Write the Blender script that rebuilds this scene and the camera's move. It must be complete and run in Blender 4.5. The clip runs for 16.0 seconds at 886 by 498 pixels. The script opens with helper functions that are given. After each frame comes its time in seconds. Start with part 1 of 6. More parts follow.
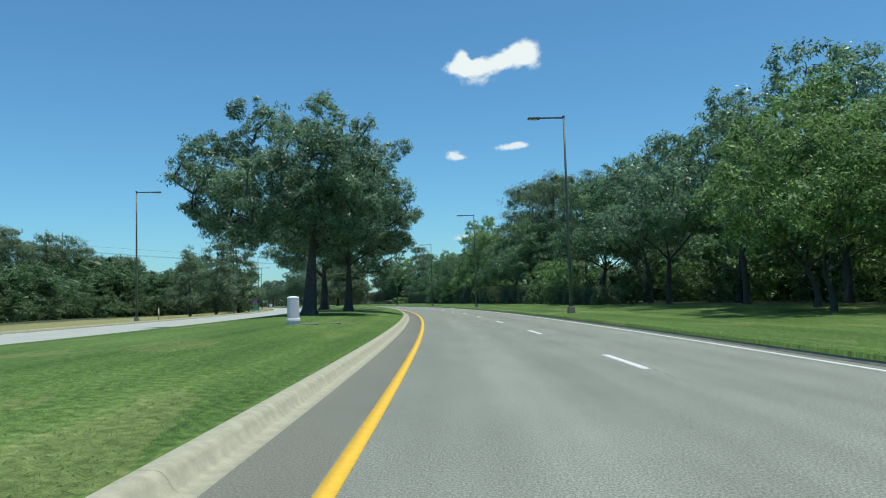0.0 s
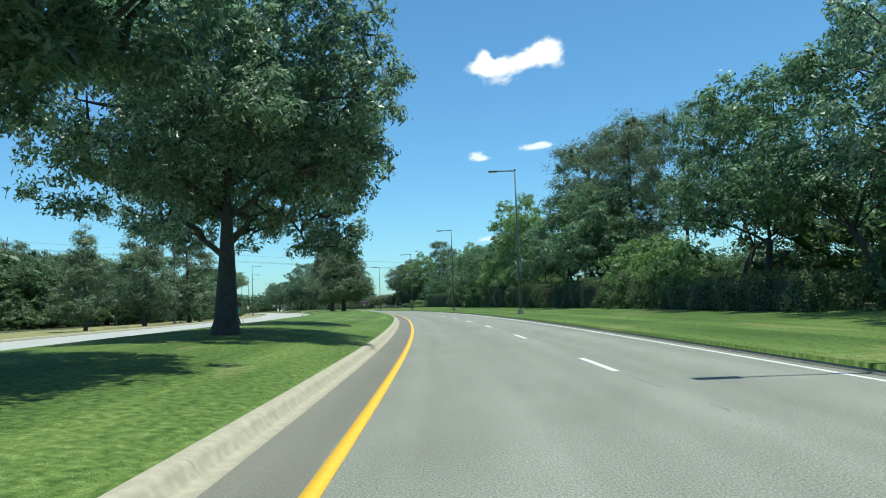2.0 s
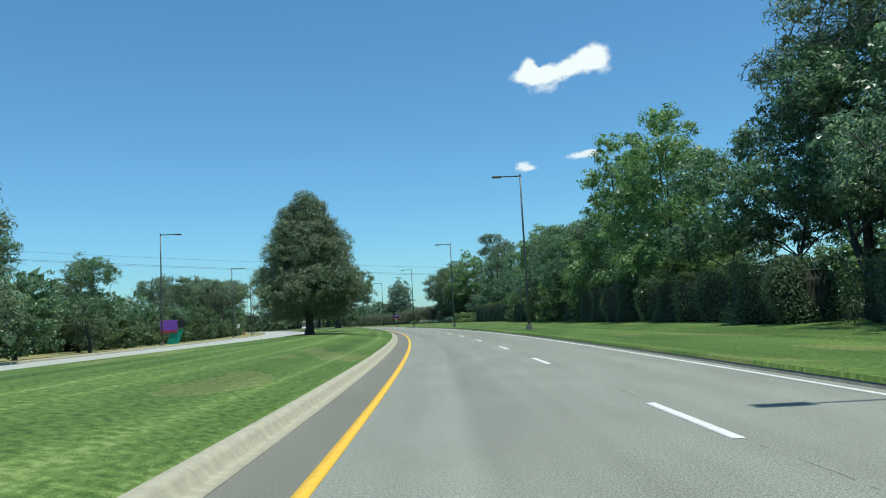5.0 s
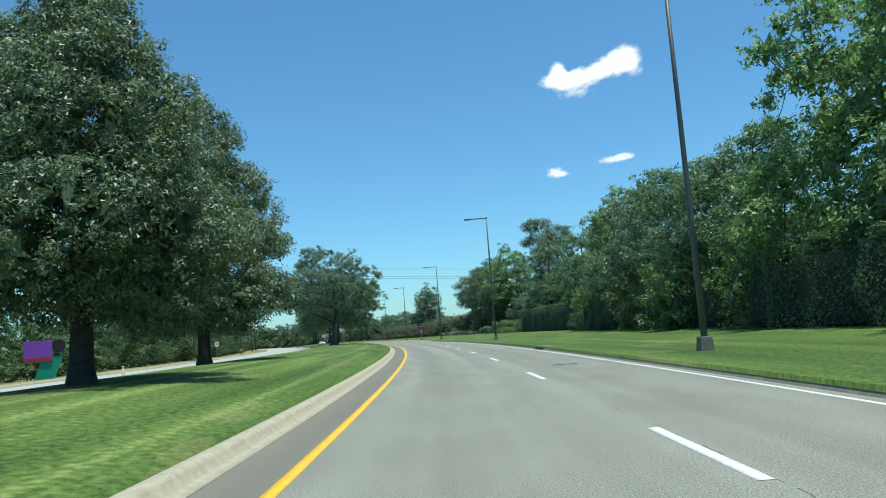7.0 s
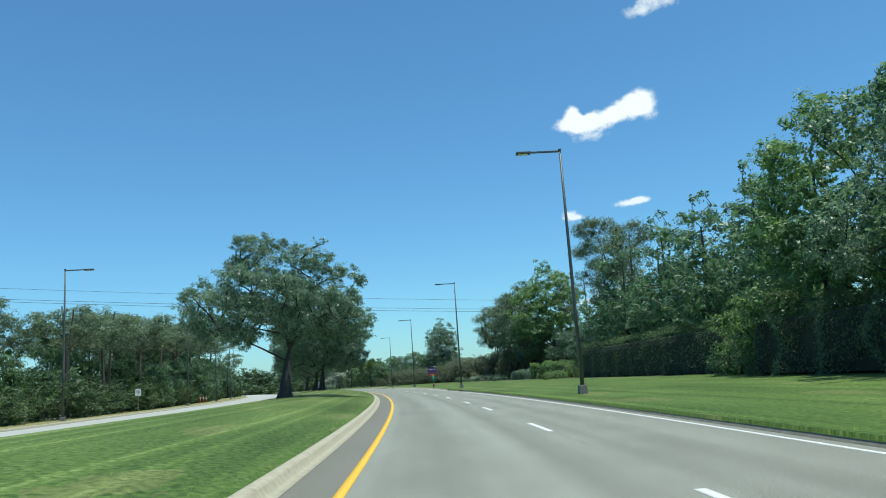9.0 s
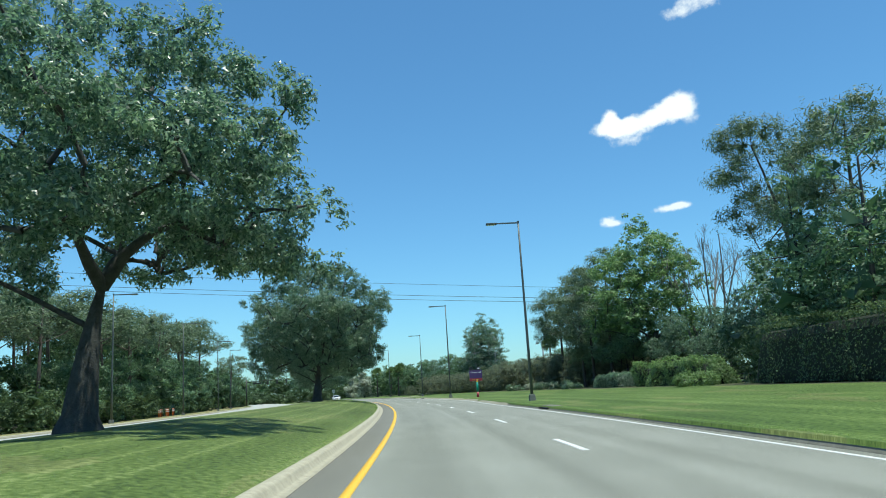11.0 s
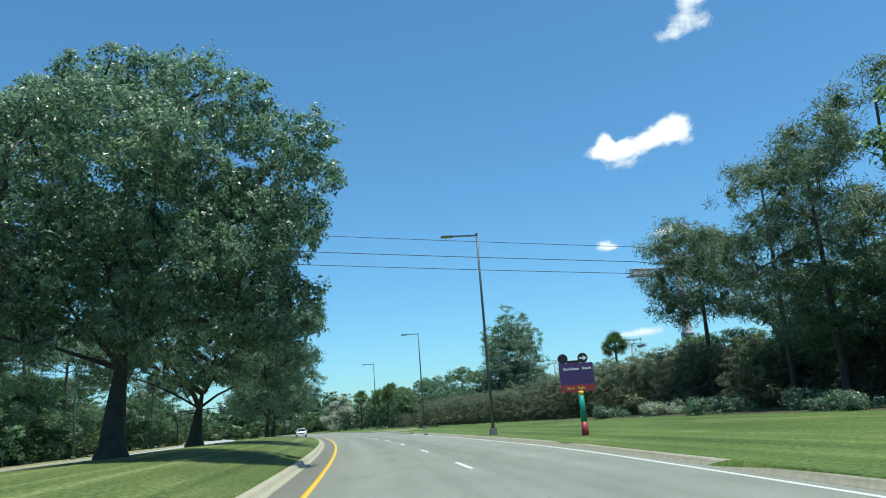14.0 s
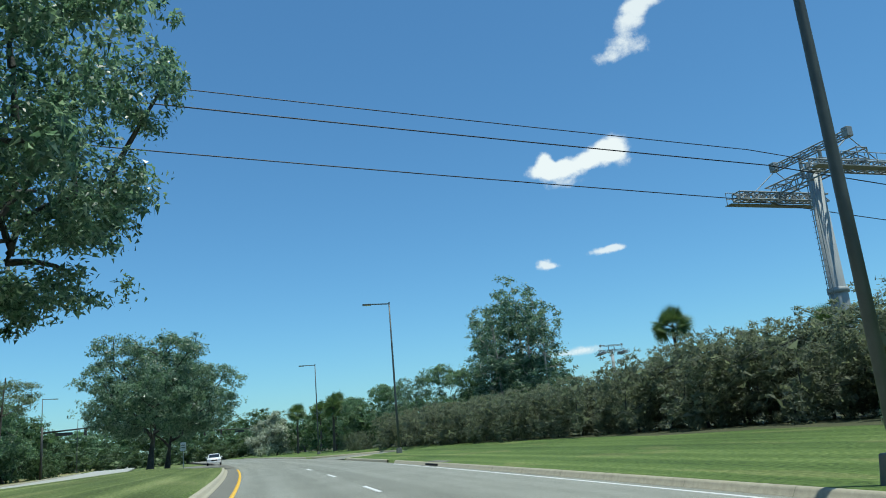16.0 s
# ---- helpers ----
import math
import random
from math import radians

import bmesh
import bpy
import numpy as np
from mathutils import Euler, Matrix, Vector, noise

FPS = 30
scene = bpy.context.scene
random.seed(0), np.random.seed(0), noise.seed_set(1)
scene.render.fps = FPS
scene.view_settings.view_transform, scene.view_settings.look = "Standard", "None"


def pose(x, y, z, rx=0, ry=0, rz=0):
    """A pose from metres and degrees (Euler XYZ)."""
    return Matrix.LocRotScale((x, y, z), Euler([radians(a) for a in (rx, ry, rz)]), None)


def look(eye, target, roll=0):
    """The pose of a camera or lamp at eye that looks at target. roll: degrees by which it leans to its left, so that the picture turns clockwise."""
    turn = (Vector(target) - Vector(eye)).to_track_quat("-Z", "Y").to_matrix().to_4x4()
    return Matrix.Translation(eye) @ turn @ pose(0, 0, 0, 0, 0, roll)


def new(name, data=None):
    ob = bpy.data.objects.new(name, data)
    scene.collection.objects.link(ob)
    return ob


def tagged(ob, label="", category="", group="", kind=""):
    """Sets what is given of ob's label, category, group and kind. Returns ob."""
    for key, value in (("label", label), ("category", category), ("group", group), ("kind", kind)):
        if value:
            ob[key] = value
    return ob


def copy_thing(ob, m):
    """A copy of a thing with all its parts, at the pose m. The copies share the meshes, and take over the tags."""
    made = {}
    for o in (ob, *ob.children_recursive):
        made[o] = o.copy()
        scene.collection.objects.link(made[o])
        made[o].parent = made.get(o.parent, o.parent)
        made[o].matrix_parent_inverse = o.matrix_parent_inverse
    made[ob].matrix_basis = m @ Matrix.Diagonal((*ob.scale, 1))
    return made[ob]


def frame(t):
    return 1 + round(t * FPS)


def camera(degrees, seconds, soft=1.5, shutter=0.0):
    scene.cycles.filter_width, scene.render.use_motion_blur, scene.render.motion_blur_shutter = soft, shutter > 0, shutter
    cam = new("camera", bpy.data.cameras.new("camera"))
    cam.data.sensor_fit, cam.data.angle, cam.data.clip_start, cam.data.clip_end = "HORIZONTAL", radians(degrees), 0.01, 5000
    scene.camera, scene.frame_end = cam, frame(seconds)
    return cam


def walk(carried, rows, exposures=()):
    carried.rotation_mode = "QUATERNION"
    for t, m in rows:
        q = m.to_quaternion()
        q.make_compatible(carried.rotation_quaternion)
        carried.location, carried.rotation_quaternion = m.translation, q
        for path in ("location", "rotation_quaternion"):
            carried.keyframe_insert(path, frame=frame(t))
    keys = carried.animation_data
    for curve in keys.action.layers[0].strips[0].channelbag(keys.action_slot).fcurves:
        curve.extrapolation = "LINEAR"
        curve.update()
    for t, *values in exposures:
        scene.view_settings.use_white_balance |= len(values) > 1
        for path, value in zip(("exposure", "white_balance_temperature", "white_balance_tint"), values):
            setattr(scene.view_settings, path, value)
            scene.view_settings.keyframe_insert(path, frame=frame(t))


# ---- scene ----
cam = camera(60.6, 16.0, soft=1.0)
PATH = [
    (0.0, 1.72, -1.068, 1.148, 1.749, 3.881, -1.632),
    (0.5, 1.573, 7.875, 1.167, 2.168, 4.299, -1.563),
    (1.0, 1.339, 16.234, 1.209, 2.551, 4.521, -1.706),
    (1.5, 0.908, 25.167, 1.208, 2.978, 4.508, -1.493),
    (2.0, 0.528, 34.516, 1.239, 3.556, 4.131, -2.064),
    (2.5, -0.102, 43.321, 1.28, 4.057, 3.737, -2.41),
    (3.0, -0.779, 52.647, 1.249, 4.644, 3.587, -2.79),
    (3.5, -1.497, 61.658, 1.261, 5.3, 3.808, -2.898),
    (4.0, -2.325, 70.63, 1.289, 5.874, 4.363, -2.842),
    (4.5, -3.256, 79.664, 1.272, 6.408, 4.925, -2.758),
    (7.0, -8.815, 124.136, 1.263, 9.57, 6.277, -4.303),
    (7.5, -10.505, 133.146, 1.274, 9.602, 6.787, -4.197),
    (8.0, -12.315, 142.323, 1.266, 9.643, 7.653, -4.251),
    (8.5, -14.182, 151.508, 1.265, 9.866, 8.689, -4.036),
    (9.0, -16.204, 160.784, 1.306, 10.355, 9.693, -3.916),
    (11.5, -26.883, 205.639, 1.201, 13.59, 10.644, -3.435),
    (12.0, -29.278, 214.754, 1.195, 13.947, 10.89, -3.354),
    (12.5, -31.857, 223.805, 1.188, 14.027, 11.126, -3.409),
    (13.0, -34.426, 232.585, 1.208, 13.806, 11.473, -3.51),
    (13.5, -37.063, 241.274, 1.231, 13.204, 12.013, -3.953),
    (14.0, -39.754, 249.632, 1.279, 12.4, 12.605, -4.349),
    (14.5, -42.562, 258.376, 1.229, 11.387, 13.185, -4.51),
    (15.0, -45.528, 266.722, 1.272, 10.049, 13.468, -4.849),
    (15.5, -48.54, 275.112, 1.304, 9.113, 13.416, -4.883),
    (16.0, -51.725, 283.425, 1.288, 7.544, 13.733, -5.074),
]
EXPOSURES = [(0.0, -0.02, 6450, 0), (1.0, 0.13, 6450, 0), (1.6, 0.28, 6500, 0), (3.0, 0.28, 6500, 0), (3.5, 0.15, 6450, 0), (4.0, 0.03, 6450, 0), (4.7, 0.06, 6450, 0), (7.0, 0.23, 6450, 0), (9.0, 0.17, 6400, 0), (11.4, 0.27, 6400, 0), (12.5, 0.15, 6400, 0), (13.5, 0.19, 6400, 0), (14.5, 0.29, 6400, 0), (15.5, 0.19, 6350, 0), (16.0, 0.01, 6350, 0)]
walk(cam, [(t, pose(x, y, z, 0, 0, yaw) @ pose(0, 0, 0, 90 + pitch, 0, 0) @ pose(0, 0, 0, 0, 0, roll))
           for t, x, y, z, yaw, pitch, roll in PATH], EXPOSURES)

# ---- world and sun ----
SUN = Vector((0.186, -0.085, 0.98)).normalized()
world = bpy.data.worlds.new("sky")
scene.world = world
world.use_nodes = True
wn = world.node_tree.nodes
sky = wn.new("ShaderNodeTexSky")
sky.sky_type = "NISHITA"
sky.sun_disc = False
sky.sun_elevation = math.asin(SUN.z)
sky.sun_rotation = math.atan2(SUN.x, SUN.y)
sky.air_density, sky.dust_density, sky.ozone_density = 1.0, 0.5, 6.0
wn["Background"].inputs["Strength"].default_value = 0.124
tone = wn.new("ShaderNodeMix")
tone.data_type, tone.blend_type = "RGBA", "MULTIPLY"
tone.inputs["Factor"].default_value = 1.0
tone.inputs["B"].default_value = (0.7, 1.02, 1.12, 1)
world.node_tree.links.new(sky.outputs["Color"], tone.inputs["A"])
world.node_tree.links.new(tone.outputs["Result"], wn["Background"].inputs["Color"])
sun_data = bpy.data.lights.new("sun", "SUN")
sun_data.energy, sun_data.angle, sun_data.color = 4.7, radians(0.53), (1.0, 0.97, 0.89)
sun = new("sun", sun_data)
sun.matrix_world = look(SUN * 400, (0, 0, 0))

# ---- plan: the yellow line's curve; s is the station (y of the foot on it), o metres to its right ----
CURVE = (-1.28136e-07, -0.000569513, -0.0183005, 0.833155)
S_LOW, S_HIGH = -30.0, 420.0


def line_x(s):
    c = np.clip(s, S_LOW, S_HIGH)
    a, b, d, e = CURVE
    slope = 3 * a * c * c + 2 * b * c + d
    return a * c**3 + b * c * c + d * c + e + slope * (s - c), slope


def at(s, o):
    """Plan place of station s, offset o (arrays or numbers)."""
    s, o = np.asarray(s, float), np.asarray(o, float)
    x, d = line_x(s)
    h = np.sqrt(1 + d * d)
    return x + o / h, s - d * o / h


def heading(s):
    """Degrees by which the road points to the left of +y at s."""
    return math.degrees(math.atan(-float(line_x(float(s))[1])))


def smooth(t):
    t = np.clip(t, 0, 1)
    return t * t * (3 - 2 * t)


def verge(s):
    """Offset of the verge kerb's foot, which swings out before the side road."""
    return 7.16 + 1.2 * smooth((np.asarray(s, float) - 243) / 36)


def inset(s):
    """How far the yellow line and its kerb stand into the road, on the first stretch."""
    return 0.065 * (1 - float(smooth((s - 55) / 30)))


def ground_z(s, o):
    s, o = np.broadcast_arrays(np.asarray(s, float), np.asarray(o, float))
    crest = np.interp(s, [-50, 25, 60, 120, 200, 240, 300, 340, 356], [0.42, 0.44, 0.62, 0.7, 0.72, 0.8, 0.84, 0.7, 0.2])
    med = 0.15 + (crest - 0.15) * np.sin(np.pi * np.clip((-1.2 - o) / 11.5, 0, 1)) ** 0.8
    edge = verge(s) + 0.05
    right = 0.15 + 0.3 * smooth((o - edge - 0.2) / 13)
    left = 0.13 - 0.2 * smooth((-22.6 - o) / 4)
    far = 0.12 * np.sin(s * 0.05 + o * 0.07) * smooth((np.abs(o) - 24) / 20)
    z = np.where(o > edge, right + far, np.where(o > -1.1, -0.25, np.where(o > -12.85, med, np.where(o > -22.45, -0.25, left + far))))
    junction = ((o <= -1.1) & (o > -12.85) & (s > 354)) | ((o > edge) & (o < 16.5) & (np.abs(s - 355) < 8 + np.clip(13 - o, 0, 6)))
    return np.where(junction, -0.25, z)


def arc_table():
    s = np.arange(-60, 520, 0.5)
    x = line_x(s)[0]
    return s, np.concatenate([[0], np.cumsum(np.hypot(np.diff(x), np.diff(s)))])


ARC_S, ARC_L = arc_table()


def spaced(s0, step, low, high):
    """Stations step metres apart along the line, one of them at s0."""
    l0 = np.interp(s0, ARC_S, ARC_L)
    a, b = np.interp([low, high], ARC_S, ARC_L)
    k = np.arange(math.ceil((a - l0) / step), math.floor((b - l0) / step) + 1)
    return np.interp(l0 + k * step, ARC_L, ARC_S)


# ---- mesh helpers ----
def mesh_np(name, verts, faces, mat, smooth_shade=False):
    """A mesh from arrays; all faces have the same number of corners."""
    verts, faces = np.asarray(verts, np.float32), np.asarray(faces, np.int32)
    me = bpy.data.meshes.new(name)
    me.vertices.add(len(verts))
    me.vertices.foreach_set("co", verts.ravel())
    n, k = faces.shape
    me.loops.add(n * k)
    me.loops.foreach_set("vertex_index", faces.ravel())
    me.polygons.add(n)
    me.polygons.foreach_set("loop_start", np.arange(0, n * k, k, dtype=np.int32))
    me.update(calc_edges=True)
    if smooth_shade:
        me.polygons.foreach_set("use_smooth", np.ones(n, bool))
    if mat:
        me.materials.append(mat)
    return me


def child(name, me, parent, label="", m=None):
    ob = new(name, me)
    ob.parent = parent
    if m is not None:
        ob.matrix_basis = m
    if label:
        tagged(ob, label)
    return ob


def part(name, bm, mat, parent, label="", m=None, smooth_shade=False):
    me = bpy.data.meshes.new(name)
    bm.to_mesh(me)
    bm.free()
    me.materials.append(mat)
    if smooth_shade:
        for p in me.polygons:
            p.use_smooth = True
    return child(name, me, parent, label, m)


def anchor(name, m, label, category, group="", kind=""):
    ob = new(name)
    ob.matrix_basis = m
    ob.empty_display_size = 0.2
    return tagged(ob, label, category, group, kind)


def bm_box(size, centre=(0, 0, 0), bevel=0.0, taper=1.0, segments=2):
    bm = bmesh.new()
    bmesh.ops.create_cube(bm, size=1)
    for v in bm.verts:
        k = taper if v.co.z > 0 else 1.0
        v.co = Vector((v.co.x * size[0] * k, v.co.y * size[1] * k, v.co.z * size[2])) + Vector(centre)
    if bevel:
        bmesh.ops.bevel(bm, geom=bm.edges[:], offset=bevel, segments=segments, affect="EDGES", profile=0.6)
    return bm


def bm_tube(path, radii, sides=10, cap=True):
    v, f = tube(np.array(path, float), np.array(radii, float), sides)
    bm = bmesh.new()
    vs = [bm.verts.new(p) for p in v]
    for q in f:
        bm.faces.new([vs[i] for i in q])
    if cap:
        bm.faces.new(list(reversed(vs[:sides])))
        bm.faces.new(vs[-sides:])
    bmesh.ops.recalc_face_normals(bm, faces=bm.faces[:])
    return bm


def tube(path, radii, sides=8):
    """Corners and four-sided faces of a tapered tube along a path."""
    n = len(path)
    way = np.gradient(path, axis=0)
    way /= np.linalg.norm(way, axis=1)[:, None] + 1e-9
    ref = np.where(np.abs(way[:, 2:3]) > 0.9, [[1.0, 0, 0]], [[0, 0, 1.0]])
    u = np.cross(way, ref)
    u /= np.linalg.norm(u, axis=1)[:, None] + 1e-9
    w = np.cross(way, u)
    a = np.linspace(0, 2 * np.pi, sides, endpoint=False)
    ring = u[:, None] * np.cos(a)[None, :, None] + w[:, None] * np.sin(a)[None, :, None]
    v = (path[:, None] + ring * radii[:, None, None]).reshape(-1, 3)
    i, j = np.meshgrid(np.arange(n - 1), np.arange(sides), indexing="ij")
    k = (j + 1) % sides
    f = np.stack([i * sides + j, i * sides + k, (i + 1) * sides + k, (i + 1) * sides + j], -1).reshape(-1, 4)
    return v, f


def joined(pieces):
    """Joins (verts, faces) pairs."""
    vs, fs, n = [], [], 0
    for v, f in pieces:
        vs.append(v)
        fs.append(np.asarray(f) + n)
        n += len(v)
    return np.concatenate(vs), np.concatenate(fs)


def sweep(points, profile, closed=True):
    """Sweeps a profile of (offset, z) along plan stations: points are (s, o) of the profile's zero; its offsets run along the road's normal."""
    s = np.array([p[0] for p in points], float)
    o0 = np.array([p[1] for p in points], float)
    prof = np.array(profile, float)
    n, k = len(s), len(prof)
    x, y = at(np.repeat(s, k), np.repeat(o0, k) + np.tile(prof[:, 0], n))
    v = np.stack([x, y, np.tile(prof[:, 1], n)], -1)
    i, j = np.meshgrid(np.arange(n - 1), np.arange(k if closed else k - 1), indexing="ij")
    j2 = (j + 1) % k
    f = np.stack([i * k + j, i * k + j2, (i + 1) * k + j2, (i + 1) * k + j], -1).reshape(-1, 4)
    return v, f


# ---- materials ----
def material(name, colour, rough=0.7, metal=0.0, vary=0.15, scale=6.0, bump=0.0, bump_scale=60.0, spec=0.5, second=None):
    """A plain surface with blotches at one scale, grain at another and fine relief, in object space."""
    m = bpy.data.materials.new(name)
    m.use_nodes = True
    nt = m.node_tree
    n, l = nt.nodes, nt.links
    b = n["Principled BSDF"]
    b.inputs["Roughness"].default_value = rough
    b.inputs["Metallic"].default_value = metal
    b.inputs["Specular IOR Level"].default_value = spec
    tc = n.new("ShaderNodeTexCoord")
    big, fine = n.new("ShaderNodeTexNoise"), n.new("ShaderNodeTexNoise")
    big.inputs["Scale"].default_value, big.inputs["Detail"].default_value = scale, 5
    fine.inputs["Scale"].default_value, fine.inputs["Detail"].default_value = bump_scale, 3
    for t in (big, fine):
        l.new(tc.outputs["Object"], t.inputs["Vector"])
    ramp = n.new("ShaderNodeValToRGB")
    lo = [max(0, c * (1 - vary)) for c in colour]
    hi = [min(1, c * (1 + vary)) for c in (second or colour)]
    ramp.color_ramp.elements[0].color = (*lo, 1)
    ramp.color_ramp.elements[1].color = (*hi, 1)
    ramp.color_ramp.elements[0].position, ramp.color_ramp.elements[1].position = 0.32, 0.68
    add = n.new("ShaderNodeMath")
    add.operation = "MULTIPLY_ADD"
    l.new(fine.outputs["Fac"], add.inputs[0])
    add.inputs[1].default_value = 0.35
    mul = n.new("ShaderNodeMath")
    mul.operation = "MULTIPLY_ADD"
    mul.inputs[1].default_value, mul.inputs[2].default_value = 0.65, 0.0
    l.new(big.outputs["Fac"], mul.inputs[0])
    l.new(mul.outputs[0], add.inputs[2])
    l.new(add.outputs[0], ramp.inputs["Fac"])
    l.new(ramp.outputs["Color"], b.inputs["Base Color"])
    if bump:
        bp = n.new("ShaderNodeBump")
        bp.inputs["Strength"].default_value, bp.inputs["Distance"].default_value = bump, 0.02
        l.new(fine.outputs["Fac"], bp.inputs["Height"])
        l.new(bp.outputs["Normal"], b.inputs["Normal"])
    return m


def leaf_material(name, dark, mid, light, rough=0.45, through_light=0.28, spec=0.5):
    """Leaves: each one its own tint, patches of the crown lighter or darker, some light passing through."""
    m = bpy.data.materials.new(name)
    m.use_nodes = True
    nt = m.node_tree
    n, l = nt.nodes, nt.links
    b, out = n["Principled BSDF"], n["Material Output"]
    geo, tc, noise_tex = n.new("ShaderNodeNewGeometry"), n.new("ShaderNodeTexCoord"), n.new("ShaderNodeTexNoise")
    noise_tex.inputs["Scale"].default_value, noise_tex.inputs["Detail"].default_value = 0.45, 3
    l.new(tc.outputs["Object"], noise_tex.inputs["Vector"])
    mix = n.new("ShaderNodeMath")
    mix.operation = "MULTIPLY_ADD"
    mix.inputs[1].default_value = 0.55
    l.new(geo.outputs["Random Per Island"], mix.inputs[0])
    half = n.new("ShaderNodeMath")
    half.operation = "MULTIPLY"
    half.inputs[1].default_value = 0.45
    l.new(noise_tex.outputs["Fac"], half.inputs[0])
    l.new(half.outputs[0], mix.inputs[2])
    ramp = n.new("ShaderNodeValToRGB")
    e = ramp.color_ramp.elements
    e[0].color, e[0].position = (*dark, 1), 0.15
    e[1].color, e[1].position = (*light, 1), 0.8
    e.new(0.5).color = (*mid, 1)
    l.new(mix.outputs[0], ramp.inputs["Fac"])
    l.new(ramp.outputs["Color"], b.inputs["Base Color"])
    b.inputs["Roughness"].default_value = rough
    b.inputs["Specular IOR Level"].default_value = spec
    tr, ms = n.new("ShaderNodeBsdfTranslucent"), n.new("ShaderNodeMixShader")
    ms.inputs["Fac"].default_value = through_light
    l.new(mix_colour(nt, 1.0, ramp.outputs["Color"], (1.5, 1.6, 1.25), "MULTIPLY"), tr.inputs["Color"])
    l.new(b.outputs["BSDF"], ms.inputs[1])
    l.new(tr.outputs["BSDF"], ms.inputs[2])
    l.new(ms.outputs["Shader"], out.inputs["Surface"])
    return m


def uv_noise(nt, uv, sx, sy, scale=1.0, detail=4.0):
    """Noise over the plan, stretched along the road."""
    n, l = nt.nodes, nt.links
    mp, tx = n.new("ShaderNodeMapping"), n.new("ShaderNodeTexNoise")
    mp.inputs["Scale"].default_value = (sx, sy, 1)
    tx.inputs["Scale"].default_value, tx.inputs["Detail"].default_value = scale, detail
    l.new(uv, mp.inputs["Vector"])
    l.new(mp.outputs["Vector"], tx.inputs["Vector"])
    return tx.outputs["Fac"]


def ramp_node(nt, fac, stops):
    r = nt.nodes.new("ShaderNodeValToRGB")
    e = r.color_ramp.elements
    e[0].position, e[0].color = stops[0][0], (*stops[0][1], 1)
    e[1].position, e[1].color = stops[-1][0], (*stops[-1][1], 1)
    for p, c in stops[1:-1]:
        e.new(p).color = (*c, 1)
    nt.links.new(fac, r.inputs["Fac"])
    return r.outputs["Color"]


def mix_colour(nt, fac, a, b, mode="MIX"):
    m = nt.nodes.new("ShaderNodeMix")
    m.data_type, m.blend_type = "RGBA", mode
    for sock, v in ((m.inputs["Factor"], fac), (m.inputs["A"], a), (m.inputs["B"], b)):
        if isinstance(v, (float, int)):
            sock.default_value = v
        elif isinstance(v, tuple):
            sock.default_value = (*v, 1)
        else:
            nt.links.new(v, sock)
    return m.outputs["Result"]


def math_node(nt, op, a, b=0.0, c=0.0):
    m = nt.nodes.new("ShaderNodeMath")
    m.operation = op
    for sock, v in zip(m.inputs, (a, b, c)):
        if isinstance(v, (float, int)):
            sock.default_value = v
        else:
            nt.links.new(v, sock)
    return m.outputs[0]


